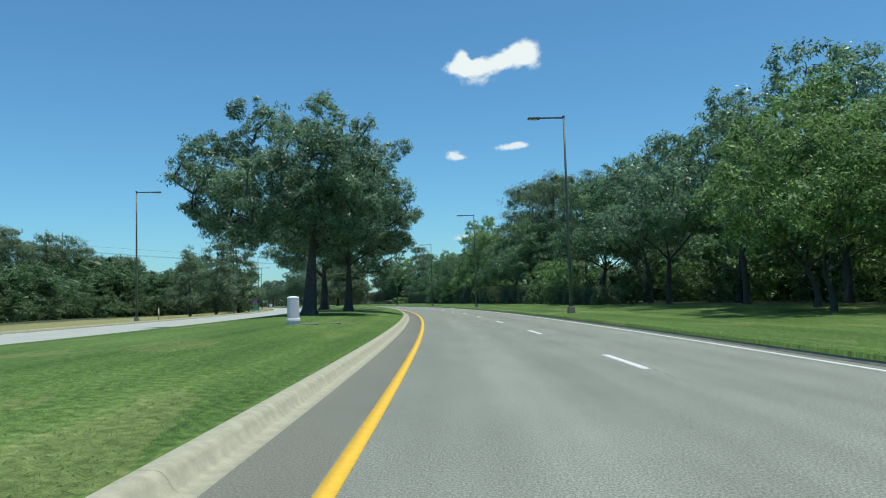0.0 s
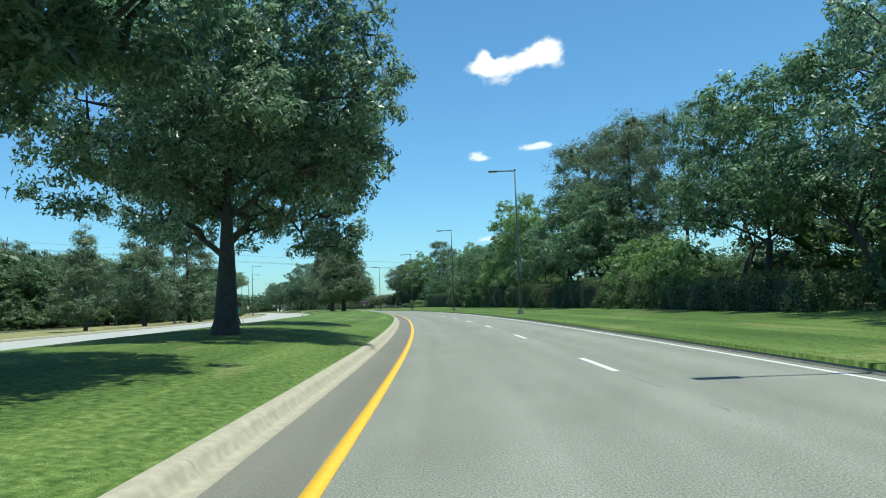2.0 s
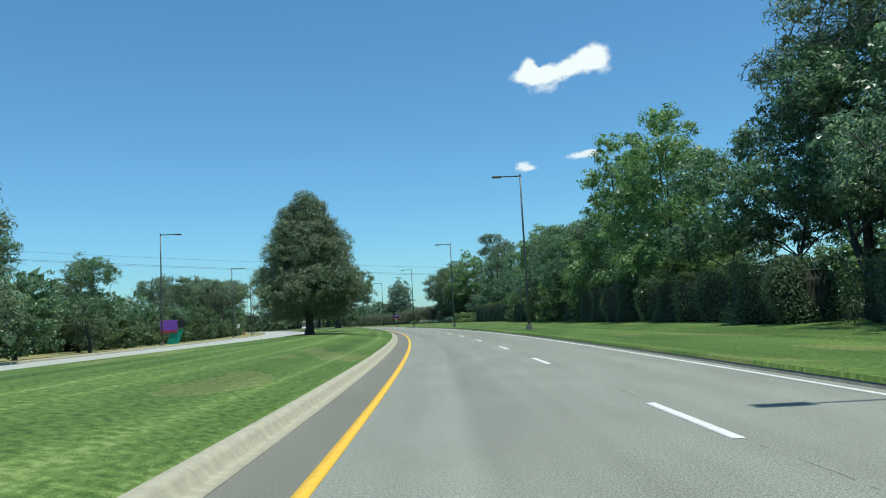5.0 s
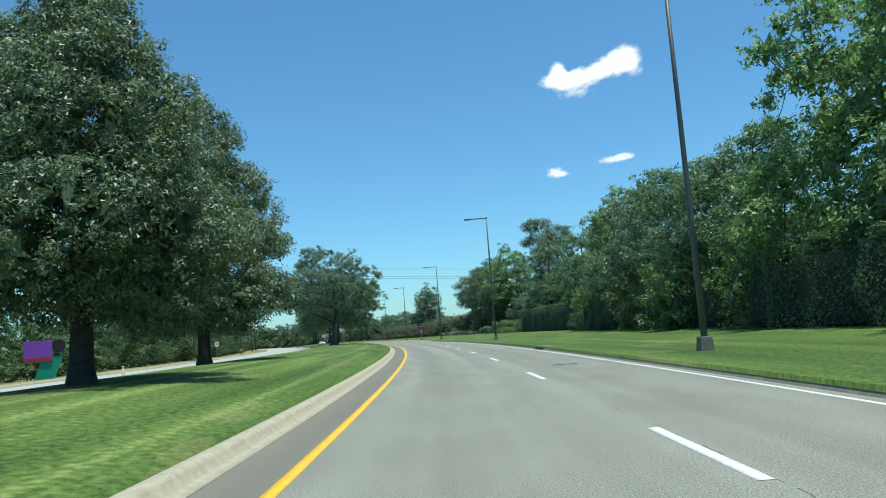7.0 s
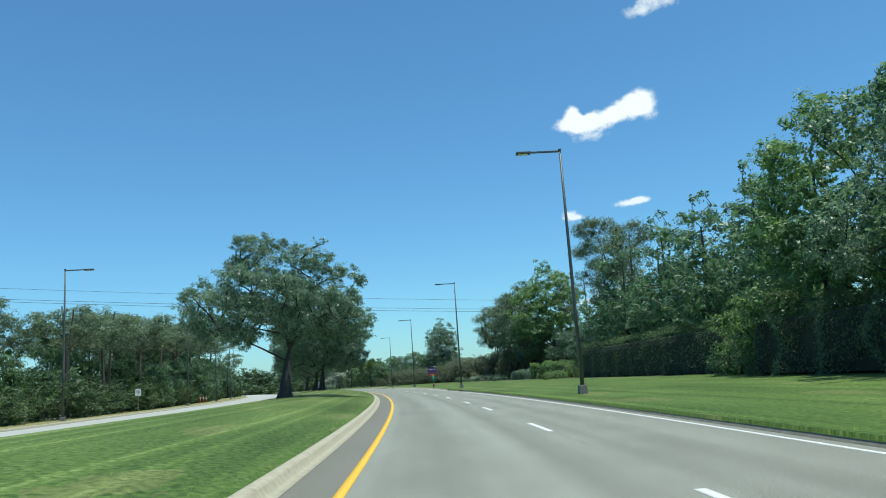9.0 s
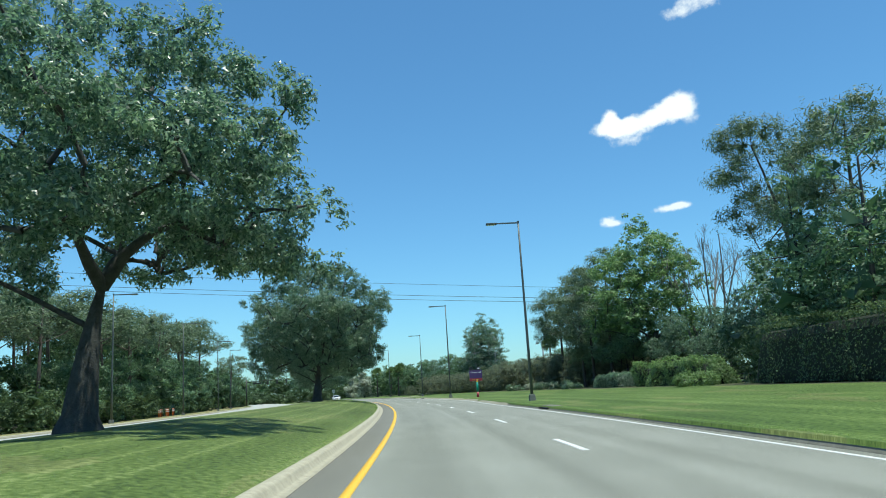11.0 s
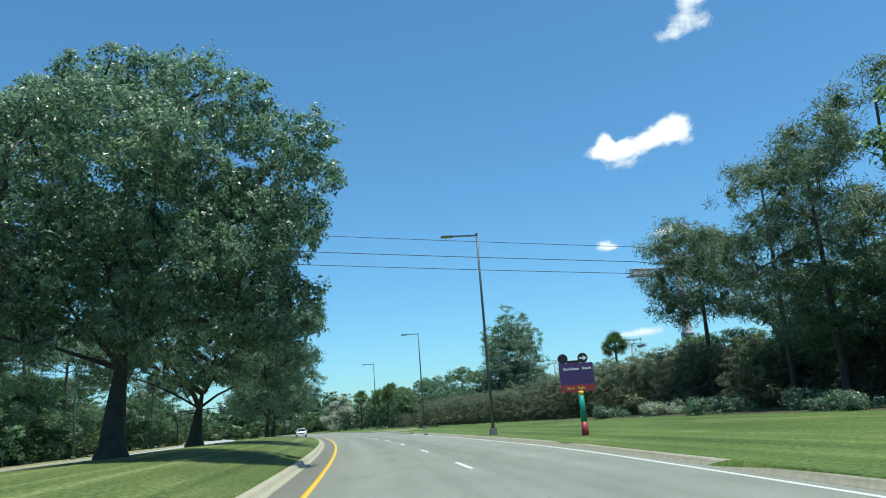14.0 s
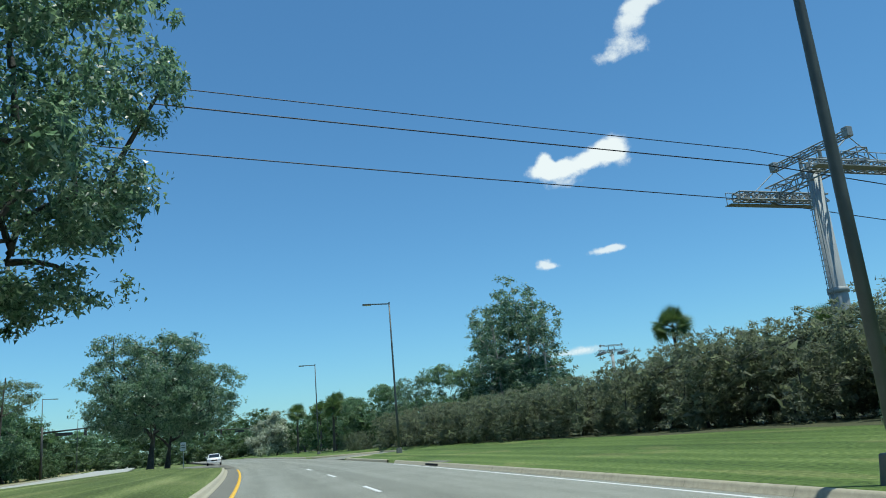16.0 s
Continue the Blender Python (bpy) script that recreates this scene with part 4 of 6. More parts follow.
# ---- trees ----
def leaves(rng, clumps, count, length, width, shell=0.35, droop=0.0, sprig=30, core=0.0, keep=0.85, tuft=2.5, gaps=0.5):
    """Pointed leaves, a triangle each, gathered in round tufts through ellipsoid clumps (x, y, z, rx, ry, rz), thicker near their skins, the leaves of a tuft facing out from it and up; with core, a a mass of inner sprays fills each clump."""
    c = np.asarray(clumps, float)
    weight = (c[:, 3] * c[:, 4] * c[:, 5]) ** 0.67
    tufts = max(1, count // sprig)
    many = tufts * 5
    k = rng.choice(len(c), many, p=weight / weight.sum())
    d = rng.normal(size=(many, 3))
    d /= np.linalg.norm(d, axis=1)[:, None]
    r = np.maximum(rng.random(many) ** shell, core)
    wob = 1 + 0.2 * np.sin(d[:, 0] * 5 + k) * np.cos(d[:, 1] * 4 + 2 * k) + 0.1 * rng.normal(size=many)
    hub = c[k, :3] + d * c[k, 3:] * (r * wob)[:, None]
    # Leaves crowd where light reaches: most of those buried in a neighbouring clump fall away, and holes stay open in the crown.
    buried = np.zeros(many, bool)
    for i, q in enumerate(c):
        buried |= (k != i) & ((((hub - q[:3]) / (q[3:] * 0.86)) ** 2).sum(1) < 1)
    ph = rng.random(3) * 6.3
    hollow = np.sin(hub[:, 0] * 2.3 + ph[0] + np.sin(hub[:, 2] * 1.7)) * np.sin(hub[:, 1] * 2.1 + ph[1]) + np.sin(hub[:, 2] * 2.6 + ph[2] + hub[:, 0]) > 0.55
    rank = rng.random(many) + buried * keep + hollow * gaps
    chosen = np.argsort(rank)[:tufts]
    hub, d = hub[chosen], d[chosen]
    pick = rng.integers(tufts, size=count)
    spread = length * tuft * (0.55 + 0.75 * rng.random(tufts))
    away = rng.normal(size=(count, 3))
    away /= np.linalg.norm(away, axis=1)[:, None]
    away *= (rng.random(count) ** 0.5)[:, None]
    p = hub[pick] + away * spread[pick][:, None] * [1, 1, 0.72]
    n = rng.normal(size=(count, 3)) * 0.4 + 0.6 * away + 0.4 * d[pick] + [0, 0, 0.42]
    n /= np.linalg.norm(n, axis=1)[:, None]
    a = np.cross(n, rng.normal(size=(count, 3)))
    a /= np.linalg.norm(a, axis=1)[:, None] + 1e-9
    w = np.cross(n, a)
    a = a + [0, 0, -droop]
    size = (0.6 + 0.8 * rng.random(count))[:, None]
    v = np.stack([p - w * width / 2 * size, p + w * width / 2 * size, p + a * length * size], 1).reshape(-1, 3)
    pieces = [(v, np.arange(count * 3).reshape(-1, 3))]
    if core:
        # Inner foliage: broad ragged sprays that close the view through a clump.
        k = np.repeat(np.arange(len(c)), 16)
        d = rng.normal(size=(len(k), 3))
        d /= np.linalg.norm(d, axis=1)[:, None]
        mid = c[k, :3] + d * c[k, 3:] * (core * rng.random(len(k)) ** 0.4)[:, None]
        reach = c[k, 3:].min(1) * (0.3 + 0.25 * rng.random(len(k)))
        v = mid[:, None] + rng.normal(size=(len(k), 3, 3)) * reach[:, None, None] * 0.6
        pieces.append((v.reshape(-1, 3), np.arange(len(k) * 3).reshape(-1, 3)))
    return joined(pieces)


def limbs(rng, trunk, clumps, thick, sides=7):
    """A trunk and boughs that grow from it to every clump."""
    trunk = np.asarray(trunk, float)
    pieces = [tube(trunk[:, :3], trunk[:, 3], max(sides, 10))]
    fork_z = trunk[-1, 2] * 0.6
    nodes = [tuple(q[:3]) for q in trunk if q[2] >= fork_z]
    fork = np.array(nodes[0])
    order = sorted(range(len(clumps)), key=lambda i: np.linalg.norm(np.asarray(clumps[i][:3]) - fork))
    for rank, i in enumerate(order):
        if rank > 40 and rank % 3:
            continue
        end = np.asarray(clumps[i][:3])
        arr = np.array(nodes)
        flat_way = np.linalg.norm((arr - end)[:, :2], axis=1)
        cost = np.linalg.norm(arr - end, axis=1) + 1.6 * np.maximum(0, arr[:, 2] + 0.45 * flat_way - end[2])
        start = arr[cost.argmin()]
        span = np.linalg.norm(end - start)
        mid = (start + end) / 2 + rng.normal(size=3) * 0.1 * span + [0, 0, 0.1 * span]
        t = np.linspace(0, 1, 4)[:, None]
        path = (1 - t) ** 2 * start + 2 * t * (1 - t) * mid + t * t * end
        r0 = thick * (0.36 if rank < 6 else 0.15) + 0.015
        pieces.append(tube(path, np.linspace(r0, r0 * 0.35, 4), sides if rank < 8 else (4 if rank < 30 else 3)))
        nodes += [tuple(q) for q in path[2:]]
    return joined(pieces)


def dome(rng, n, radius, low, high, size, flat=0.75, lean=(0, 0), full=0.15, squash=1.0):
    """Clumps that fill a broad dome with an uneven outline."""
    out = []
    ph = rng.random(4) * 6.3
    for i in range(n):
        a = rng.random() * 2 * np.pi
        rho = math.sqrt(full + (1 - full) * rng.random())
        uneven = 1 + 0.07 * math.sin(3 * a + ph[0]) + 0.06 * math.sin(5 * a + ph[1])
        top = low + (high - low) * math.sqrt(max(0.02, 1 - (rho * 0.93) ** 2)) * (1 + 0.06 * math.sin(2 * a + ph[2]) + 0.05 * math.sin(4 * a + ph[3]) - 0.05)
        under = low + 0.12 * (high - low) * rng.random()
        h = under + (top - under) * (rng.random() ** (0.5 if rng.random() < 0.68 else 2.2))
        s = size * (0.5 + 0.9 * rng.random())
        rad = (radius - s * 0.75) * uneven
        h = min(max(h, low + s * flat * 0.5), high - s * flat * (0.5 + 0.5 * rng.random()))
        out.append((rho * rad * math.cos(a) + lean[0], rho * rad * math.sin(a) * squash + lean[1], h, s * (0.9 + 0.3 * rng.random()), s * (0.9 + 0.3 * rng.random()), s * flat))
    return out


def cone(rng, n, radius, low, high, size, power=0.8, flat=0.7):
    """Clumps that fill a cone or spire."""
    out = []
    for i in range(n):
        u = rng.random() ** 1.25
        h = low + (high - low) * u
        rad = radius * max(0.06, (1 - u) ** power) * (1 if u > 0.12 else 0.75 + 2 * u)
        a = rng.random() * 2 * np.pi
        s = size * (0.65 + 0.6 * rng.random()) * (0.5 + 0.6 * (1 - u))
        rho = max(0.0, rad - s * 0.6) * math.sqrt(0.25 + 0.75 * rng.random())
        out.append((rho * math.cos(a), rho * math.sin(a), h, s, s, s * flat))
    return out


def make_tree(name, label, category, seed, trunk, clumps, count, length, width, leaf, bark, thick, m, group="", droop=0.0, shell=0.35, core=0.0, gaps=0.4, tuft=2.5):
    rng = np.random.default_rng(seed)
    t = anchor(name, m, label, category, group)
    v, f = limbs(rng, trunk, clumps, thick)
    child("trunk", mesh_np("trunk", v, f, bark, True), t)
    v, f = leaves(rng, clumps, count, length, width, shell, droop, core=core, gaps=gaps, tuft=tuft)
    child("crown", mesh_np("crown", v, f, leaf), t)
    return t


def stem(h, r0, r1, lean=(0.0, 0.0), flare=1.22, n=7):
    """Rows of x, y, z, radius for a slightly bent stem with a flared foot."""
    rows = [(0, 0, -0.25, r0 * flare * 1.1), (0, 0, 0.12, r0 * flare)]
    for k in np.linspace(0.45, h, n):
        q = k / h
        rows.append((lean[0] * q * q + 0.05 * math.sin(4 * q), lean[1] * q * q, k, r0 + (r1 - r0) * q))
    return rows


def spot(q, off, turn=0.0, size=1.0, wide=1.0, sink=0.05):
    x, y = at(q, off)
    return pose(float(x), float(y), float(ground_z(q, off)) - sink, 0, 0, turn) @ Matrix.Diagonal((size * wide, size * wide, size, 1))


R = np.random.default_rng(11)


def lobed(rng, lobes, size=0.38):
    """Clumps over big rounded lobes (x, y, z, r, rz) of a crown, with upright shoots that break its outline."""
    out = []
    for x, y, z, r, rz in lobes:
        for i in range(int(6 + r * 3.2)):
            d = rng.normal(size=3)
            d /= np.linalg.norm(d)
            d[2] += 0.25
            s_ = r * size * (0.65 + 0.7 * rng.random())
            k = (0.35 + 0.65 * rng.random() ** 0.5) * max(0.1, 1 - 0.7 * s_ / r)
            out.append((x + d[0] * r * k, y + d[1] * r * k, z + d[2] * rz * k, s_, s_, s_ * 0.72))
        for i in range(4):
            a, e = rng.random() * 6.3, 0.25 + 1.1 * rng.random()
            k = 0.96 + 0.16 * rng.random()
            s_ = 0.3 + 0.2 * rng.random()
            out.append((x + r * k * math.cos(a) * math.cos(e), y + r * k * math.sin(a) * math.cos(e), z + rz * k * math.sin(e), s_, s_, s_ * 1.3))
    return out


def ring_lobes(rng, radius, low, high):
    """Lobes of an even, spreading crown."""
    out = []
    span = high - low
    for n, rho, h, k in ((6, 0.64, 0.36, 0.36), (4, 0.36, 0.7, 0.38), (1, 0.0, 0.45, 0.42)):
        turn = rng.random() * 6.3
        for i in range(n):
            a = turn + 2 * math.pi * (i + 0.25 * rng.normal()) / n
            r = radius * k * (0.9 + 0.25 * rng.random())
            out.append((rho * radius * math.cos(a), rho * radius * math.sin(a), low + span * h * (0.9 + 0.2 * rng.random()), r, min(r * 0.88, span * 0.3)))
    return out


def live_oak(seed, q, off, lobes, count, label, forks=2.6, r0=0.37, length=0.155, lean=(0.4, 0.3), low=4.8, boughs=(), gaps=0.65):
    rng = np.random.default_rng(seed)
    if len(lobes) == 3:
        lobes = ring_lobes(rng, *lobes) + list(boughs)
    # Drooping boughs hang below the outer lobes.
    skirts = [(x * 0.92, y * 0.92, max(low, z - 2.3), r * 0.86, rz * 0.62) for x, y, z, r, rz in lobes if math.hypot(x, y) > 2.2 and z - low > 0.8]
    lobes = [(x, y, z, r * 1.07, rz * 1.07) for x, y, z, r, rz in lobes] + skirts
    return make_tree("oak_tree", label, "tree", seed, stem(forks * 1.55, r0, r0 * 0.2, lean), lobed(rng, lobes), int(count * 1.15), length, length * 0.56, OAK_LEAF, BARK, r0, spot(q, off), "median oaks", 0.2, 0.3, gaps=gaps)


live_oak(1, 43.6, -6.5, [(-6.3, 0, 8.2, 2.1, 2.2), (-4.2, 0.5, 9.3, 2.2, 2.0), (-2.2, 0, 10.6, 2.2, 2.1), (1.5, 0.3, 10.8, 2.2, 2.1), (3.0, 0.6, 9.0, 2.1, 2.0), (-4.0, -2.0, 7.0, 2.4, 2.0), (-4.2, 2.6, 7.4, 2.4, 2.1),
                         (0.3, -2.6, 8.4, 2.6, 2.3), (0.3, 2.6, 8.8, 2.6, 2.3), (-1.8, -3.6, 6.6, 2.2, 1.8), (2.4, -1.4, 6.4, 2.3, 2.0), (-1.0, 0.2, 7.4, 2.9, 2.4), (-1.0, 4.2, 7.0, 2.5, 2.1), (2.6, 2.8, 6.6, 2.3, 2.0), (1.2, 0.8, 4.7, 2.0, 1.4)],
         104000, "large live oak with a thick grey trunk on the median", 3.6, 0.46, low=5.3)
live_oak(2, 57.0, -5.3, [(0, 0, 10.6, 2.6, 2.3), (3.3, 0, 10.2, 2.3, 2.2), (3.6, -1.2, 7.4, 2.4, 2.3), (3.2, 0.6, 5.4, 2.0, 1.7), (-3, 0.5, 9.0, 2.6, 2.3), (-3.6, -1, 6.6, 2.5, 2.1), (0, -3.2, 7.8, 2.6, 2.3), (0, 3, 8.2, 2.7, 2.3),
                         (0.2, -0.5, 7.2, 2.8, 2.4), (2.6, 3, 6.8, 2.4, 2.0), (1.4, -3.2, 5.6, 2.0, 1.6), (-1.4, 0.6, 4.6, 2.1, 1.5)],
         80000, "live oak with a straight dark trunk on the median", 3.2, lean=(0.1, 0.2))
live_oak(3, 69.3, -8.3, (6.3, 3.3, 12.0), 74000, "spreading live oak standing behind two others", 2.8, r0=0.46, boughs=[(4.3, -1.6, 4.9, 2.0, 1.6), (4.6, 1.0, 7.4, 2.1, 2.0), (4.2, -0.3, 3.5, 1.4, 0.8), (5.6, -0.5, 3.4, 1.2, 0.8)], lean=(0.0, 0.1))
live_oak(4, 215.5, -7.6, [(-6.0, 0, 6.9, 2.2, 2.0), (-3.8, 1, 8.9, 2.4, 2.2), (-1.6, 0, 9.8, 2.5, 2.2), (1.6, 0.5, 9.2, 2.4, 2.1), (3.9, 0.6, 7.3, 2.2, 1.9), (4.6, 3.0, 5.2, 2.0, 1.5), (4.4, -2, 5.8, 2.1, 1.8), (-4.5, -2.5, 6.2, 2.3, 1.9),
                          (-1, -4, 7, 2.5, 2.1), (2, -3.5, 6.8, 2.4, 2.0), (-1.5, 4, 7.4, 2.5, 2.1), (1.7, 5.0, 6.2, 2.3, 1.8), (0, 0.5, 7, 2.7, 2.3), (-5, 3, 6, 2.2, 1.9), (-0.8, 6.4, 6.4, 1.7, 1.2)],
         122000, "spreading live oak with low boughs on the median", 2.4, 0.5, 0.13, low=5.0)
live_oak(6, 275.5, -7.3, [(-5.4, 0, 9.8, 2.7, 2.5), (-3.4, 1, 12.2, 2.5, 2.3), (0, 0, 12.6, 2.6, 2.2), (3.2, 0, 12.0, 2.6, 2.2), (6.0, 0.5, 9.6, 2.5, 2.2), (5.2, -1.5, 6.4, 2.5, 2.2), (5.4, 1.5, 4.4, 2.0, 1.7), (-5.6, -1, 6.2, 2.6, 2.3),
                          (0, -4.6, 9.0, 2.8, 2.5), (-3.4, -4, 7.8, 2.7, 2.4), (3, -4.4, 8.6, 2.7, 2.4), (0, 4.6, 9.4, 2.8, 2.5), (3.6, 4, 8.2, 2.7, 2.3), (-3.6, 4, 8.2, 2.7, 2.3), (0, -1, 7.8, 3.0, 2.6), (0.4, -5.2, 5.8, 2.2, 1.8), (3.4, -3.4, 5.2, 2.1, 1.7)],
         200000, "tall rounded live oak on the median", 2.8, 0.5, 0.14, low=3.9, gaps=0.3)
live_oak(7, 294.0, -8.2, [(-5.5, 0, 7.4, 2.5, 2.1), (-3, 0, 9.4, 2.6, 2.1), (0.3, 0.5, 9.5, 2.6, 2.1), (3.6, 0.5, 8.3, 2.5, 2.0), (5.7, 0.2, 6.2, 2.2, 1.9), (5.2, 3.8, 6.6, 2.3, 2.0), (4.2, -2.6, 5.0, 2.2, 1.8), (4.3, 2, 4.7, 1.9, 1.5),
                          (0, -4.6, 6, 2.6, 2.1), (2.6, -4, 6.2, 2.4, 2.0), (-3.4, -3.8, 5.4, 2.5, 2.0), (0.5, 5, 7, 2.7, 2.1), (-3.5, 4, 6.4, 2.6, 2.1), (0.3, 0, 5.9, 2.9, 2.2), (3, 5.6, 5.6, 2.3, 1.8)],
         190000, "live oak with a broad trunk and low spreading boughs", 2.0, 0.48, 0.115, low=4.1)
live_oak(8, 353.0, -7.4, (7.9, 2.9, 13.0), 60000, "grey-green live oak at the end of the median", length=0.2)
live_oak(9, 366.0, -6.6, (6.8, 2.8, 11.5), 36000, "live oak beyond the median opening", length=0.22)

# Magnolias: dense cones of large glossy leaves down to the trunk's foot.
for seed, q, off, high, rad, count, length in ((21, 141.6, -6.9, 10.1, 3.9, 120000, 0.105), (22, 157.4, -8.7, 12.2, 4.3, 95000, 0.13)):
    rng = np.random.default_rng(seed)
    cl = cone(rng, 170, rad * 1.1, 2.2, high - 0.4, 1.2, 0.46)
    make_tree("magnolia_tree", "dense conical magnolia with glossy dark leaves on the median", "tree", seed, stem(8.0, 0.3, 0.08), cl, count, length, length * 0.5, MAGNOLIA_LEAF, BARK, 0.2, spot(q, off), "magnolias", 0.1, 0.22, core=0.5, gaps=0.3, tuft=3.0)


# Woodland prototypes, each built once and then repeated.
def prototype(kind):
    seed = 40 + sorted(KINDS).index(kind)
    rng = np.random.default_rng(seed)
    return KINDS[kind](rng, seed)


def broad(high, radius, low, clumps, size, count, leaf, name, label, r0=0.24, length=0.19, flat=0.78, forks=3.5, ratio=0.6, core=0.32, gaps=0.4, tuft=2.5):
    def build(rng, seed):
        return make_tree(name, label, "tree", seed, stem(forks, r0, r0 * 0.7, (rng.normal() * 0.5, rng.normal() * 0.5)), (lobed(rng, ring_lobes(rng, radius, low, high), size) if size < 0.6 else dome(rng, clumps, radius, low, high, size, flat, full=0.1)), count, length, length * ratio, leaf, BARK, r0, Matrix(), "woodland trees", 0.2, 0.22, core=core, gaps=gaps, tuft=tuft)
    return build


def upright(high, radius, low, clumps, size, count, leaf, name, label, power=0.6, length=0.2, bark=BARK, r0=0.2, width=0.6, core=0.5):
    def build(rng, seed):
        return make_tree(name, label, "tree", seed, stem(high * 0.8, r0, 0.05, (rng.normal() * 0.3, rng.normal() * 0.3)), cone(rng, clumps, radius, low, high, size, power), count, length, length * width, leaf, bark, r0 * 0.6, Matrix(), "woodland trees", 0.0, 0.24, core=core)
    return build


def pine(high, radius, low, clumps, count, lean=0.4, width=0.06, size=0.95, length=0.3, sprig=24):
    """A bare leaning stem under flat-bottomed tufts of needles."""
    def build(rng, seed):
        cl = []
        for i in range(clumps):
            u = rng.random()
            h = low + (high - low) * u
            rad = radius * (0.5 + 0.6 * math.sin(math.pi * min(1, 0.2 + u * 0.78)))
            a = rng.random() * 2 * np.pi
            rho = rad * math.sqrt(0.15 + 0.85 * rng.random())
            s = size * (0.7 + 0.6 * rng.random())
            cl.append((rho * math.cos(a) + lean * h / high, rho * math.sin(a), h, s * 1.2, s * 1.2, s * 0.6))
        rows = stem(high * 0.93, 0.22, 0.06, (lean, 0), 1.2, 9)
        t = anchor("pine_tree", Matrix(), "tall slash pine with a bare trunk and tufted crown", "tree", "pines")
        v, f = limbs(rng, rows, cl, 0.16)
        child("trunk", mesh_np("trunk", v, f, PINE_BARK, True), t)
        v, f = leaves(rng, cl, count, length, width, 0.3, 0.0, sprig, 0.22)
        child("crown", mesh_np("crown", v, f, PINE_LEAF), t)
        return t
    return build


def brush(high, radius, count):
    """Upright twiggy stems crowded into one rough mass."""
    def build(rng, seed):
        cl = []
        for i in range(46):
            a, rho = rng.random() * 6.3, radius * math.sqrt(rng.random())
            top = high * (0.9 + 0.1 * rng.random()) * (1 - 0.16 * (rho / radius) ** 2)
            half = top * (0.24 + 0.12 * rng.random())
            cl.append((rho * math.cos(a), rho * math.sin(a), half if i % 2 else top - half, 0.36 + 0.2 * rng.random(), 0.36 + 0.2 * rng.random(), half))
        return make_tree("thicket_bush", "rough brown-green bush in a tall thicket above the verge", "bush", seed, stem(1.2, 0.05, 0.04), cl, count, 0.12, 0.055, BROWN_HEDGE, BARK, 0.04, Matrix(), "thicket", -0.4, 0.4, core=0.6, gaps=0.05, tuft=2.0)
    return build


KINDS = {
    "wood_a": broad(14, 6.2, 1.8, 0, 0.42, 23000, WOOD_LEAF, "broadleaf_tree", "dark green broadleaf tree at the woodland edge", length=0.22, core=0.0, gaps=0.2, tuft=2.4),
    "wood_b": broad(14, 5.2, 1.0, 0, 0.42, 16000, WOOD_LEAF, "broadleaf_tree", "dense dark broadleaf tree at the woodland edge", length=0.22, core=0.0, gaps=0.2, tuft=2.4),
    "wood_c": broad(14, 5.8, 2.6, 0, 0.42, 21000, OAK_LEAF, "broadleaf_tree", "grey-green broadleaf tree at the woodland edge", length=0.2, core=0.0),
    "lime": broad(8.5, 4.7, 1.2, 0, 0.4, 22000, LIME_LEAF, "broadleaf_tree", "yellow-green tree in front of the woods", 0.14, 0.16, 0.5, 1.6, core=0.0, tuft=2.6),
    "cotton": upright(15.5, 5.6, 1.8, 64, 1.7, 27000, COTTON_LEAF, "upright_tree", "light green upright tree at the woodland edge", 0.42),
    "maple": broad(15.5, 4.8, 4.0, 90, 1.15, 34000, COTTON_LEAF, "broadleaf_tree", "bright green upright broadleaf tree behind the hedges", 0.26, 0.2, 0.95, 4.5, core=0.0, tuft=2.2),
    "slim": upright(13, 3.2, 4.0, 26, 1.5, 4800, WOOD_LEAF, "slender_tree", "slender woodland tree with a bare lower trunk", 0.35),
    "pine_a": pine(16, 3.6, 6.5, 56, 18000),
    "pine_far": pine(16, 3.2, 10.5, 20, 5200, 0.8, 0.1, 1.15, 0.3, 24),
    "pine_b": pine(15, 3.0, 4.0, 56, 17000, -0.3),
    "cypress": upright(12.5, 3.7, 1.6, 75, 1.15, 16000, PINE_LEAF, "cypress_tree", "feathery conical cypress beside the road", 0.5, 0.24, PINE_BARK, 0.2, 0.35),
    "column": upright(14, 3.0, 2.2, 80, 0.9, 14000, OAK_LEAF, "columnar_tree", "grey-green columnar tree with thin bare stems below", 0.28, 0.18, PALE_WOOD, 0.16, core=0.0),
    "belt": broad(10, 5.0, 0.2, 34, 1.7, 4800, BELT_LEAF, "broadleaf_tree", "rounded broadleaf tree in a belt beside the road", 0.2, 0.24, 0.8, 2.0, 0.7, 0.25, 0.1),
    "belt_b": broad(10, 4.4, 0.3, 34, 1.5, 4800, WOOD_LEAF, "broadleaf_tree", "mid-green rounded tree in a belt beside the road", 0.2, 0.24, 0.8, 2.0, 0.7, 0.25, 0.1),
    # Darker hedge leaves on this bush put the shade of overhanging trees into colour.
    "bush": broad(3.6, 2.4, 0.0, 12, 1.05, 2300, HEDGE_LEAF, "bush", "dark rounded bush under the woodland trees", 0.06, 0.14, 0.8, 0.5, 0.7, 0.4, 0.05, 2.8),
    "bush_b": broad(3.6, 2.2, 0.0, 14, 0.95, 2800, LIME_LEAF, "bush", "sunlit yellow-green bush among the woodland trunks", 0.06, 0.13, 0.8, 0.5, 0.7, 0.35, 0.1, 2.8),
    "thicket": brush(4.6, 2.7, 11000),
    "pale": broad(7, 3.4, 0.8, 36, 1.0, 9000, PALE_LEAF, "pale_tree", "pale silvery flowering tree at the far junction", 0.15, 0.3, 0.8, 1.5),
}
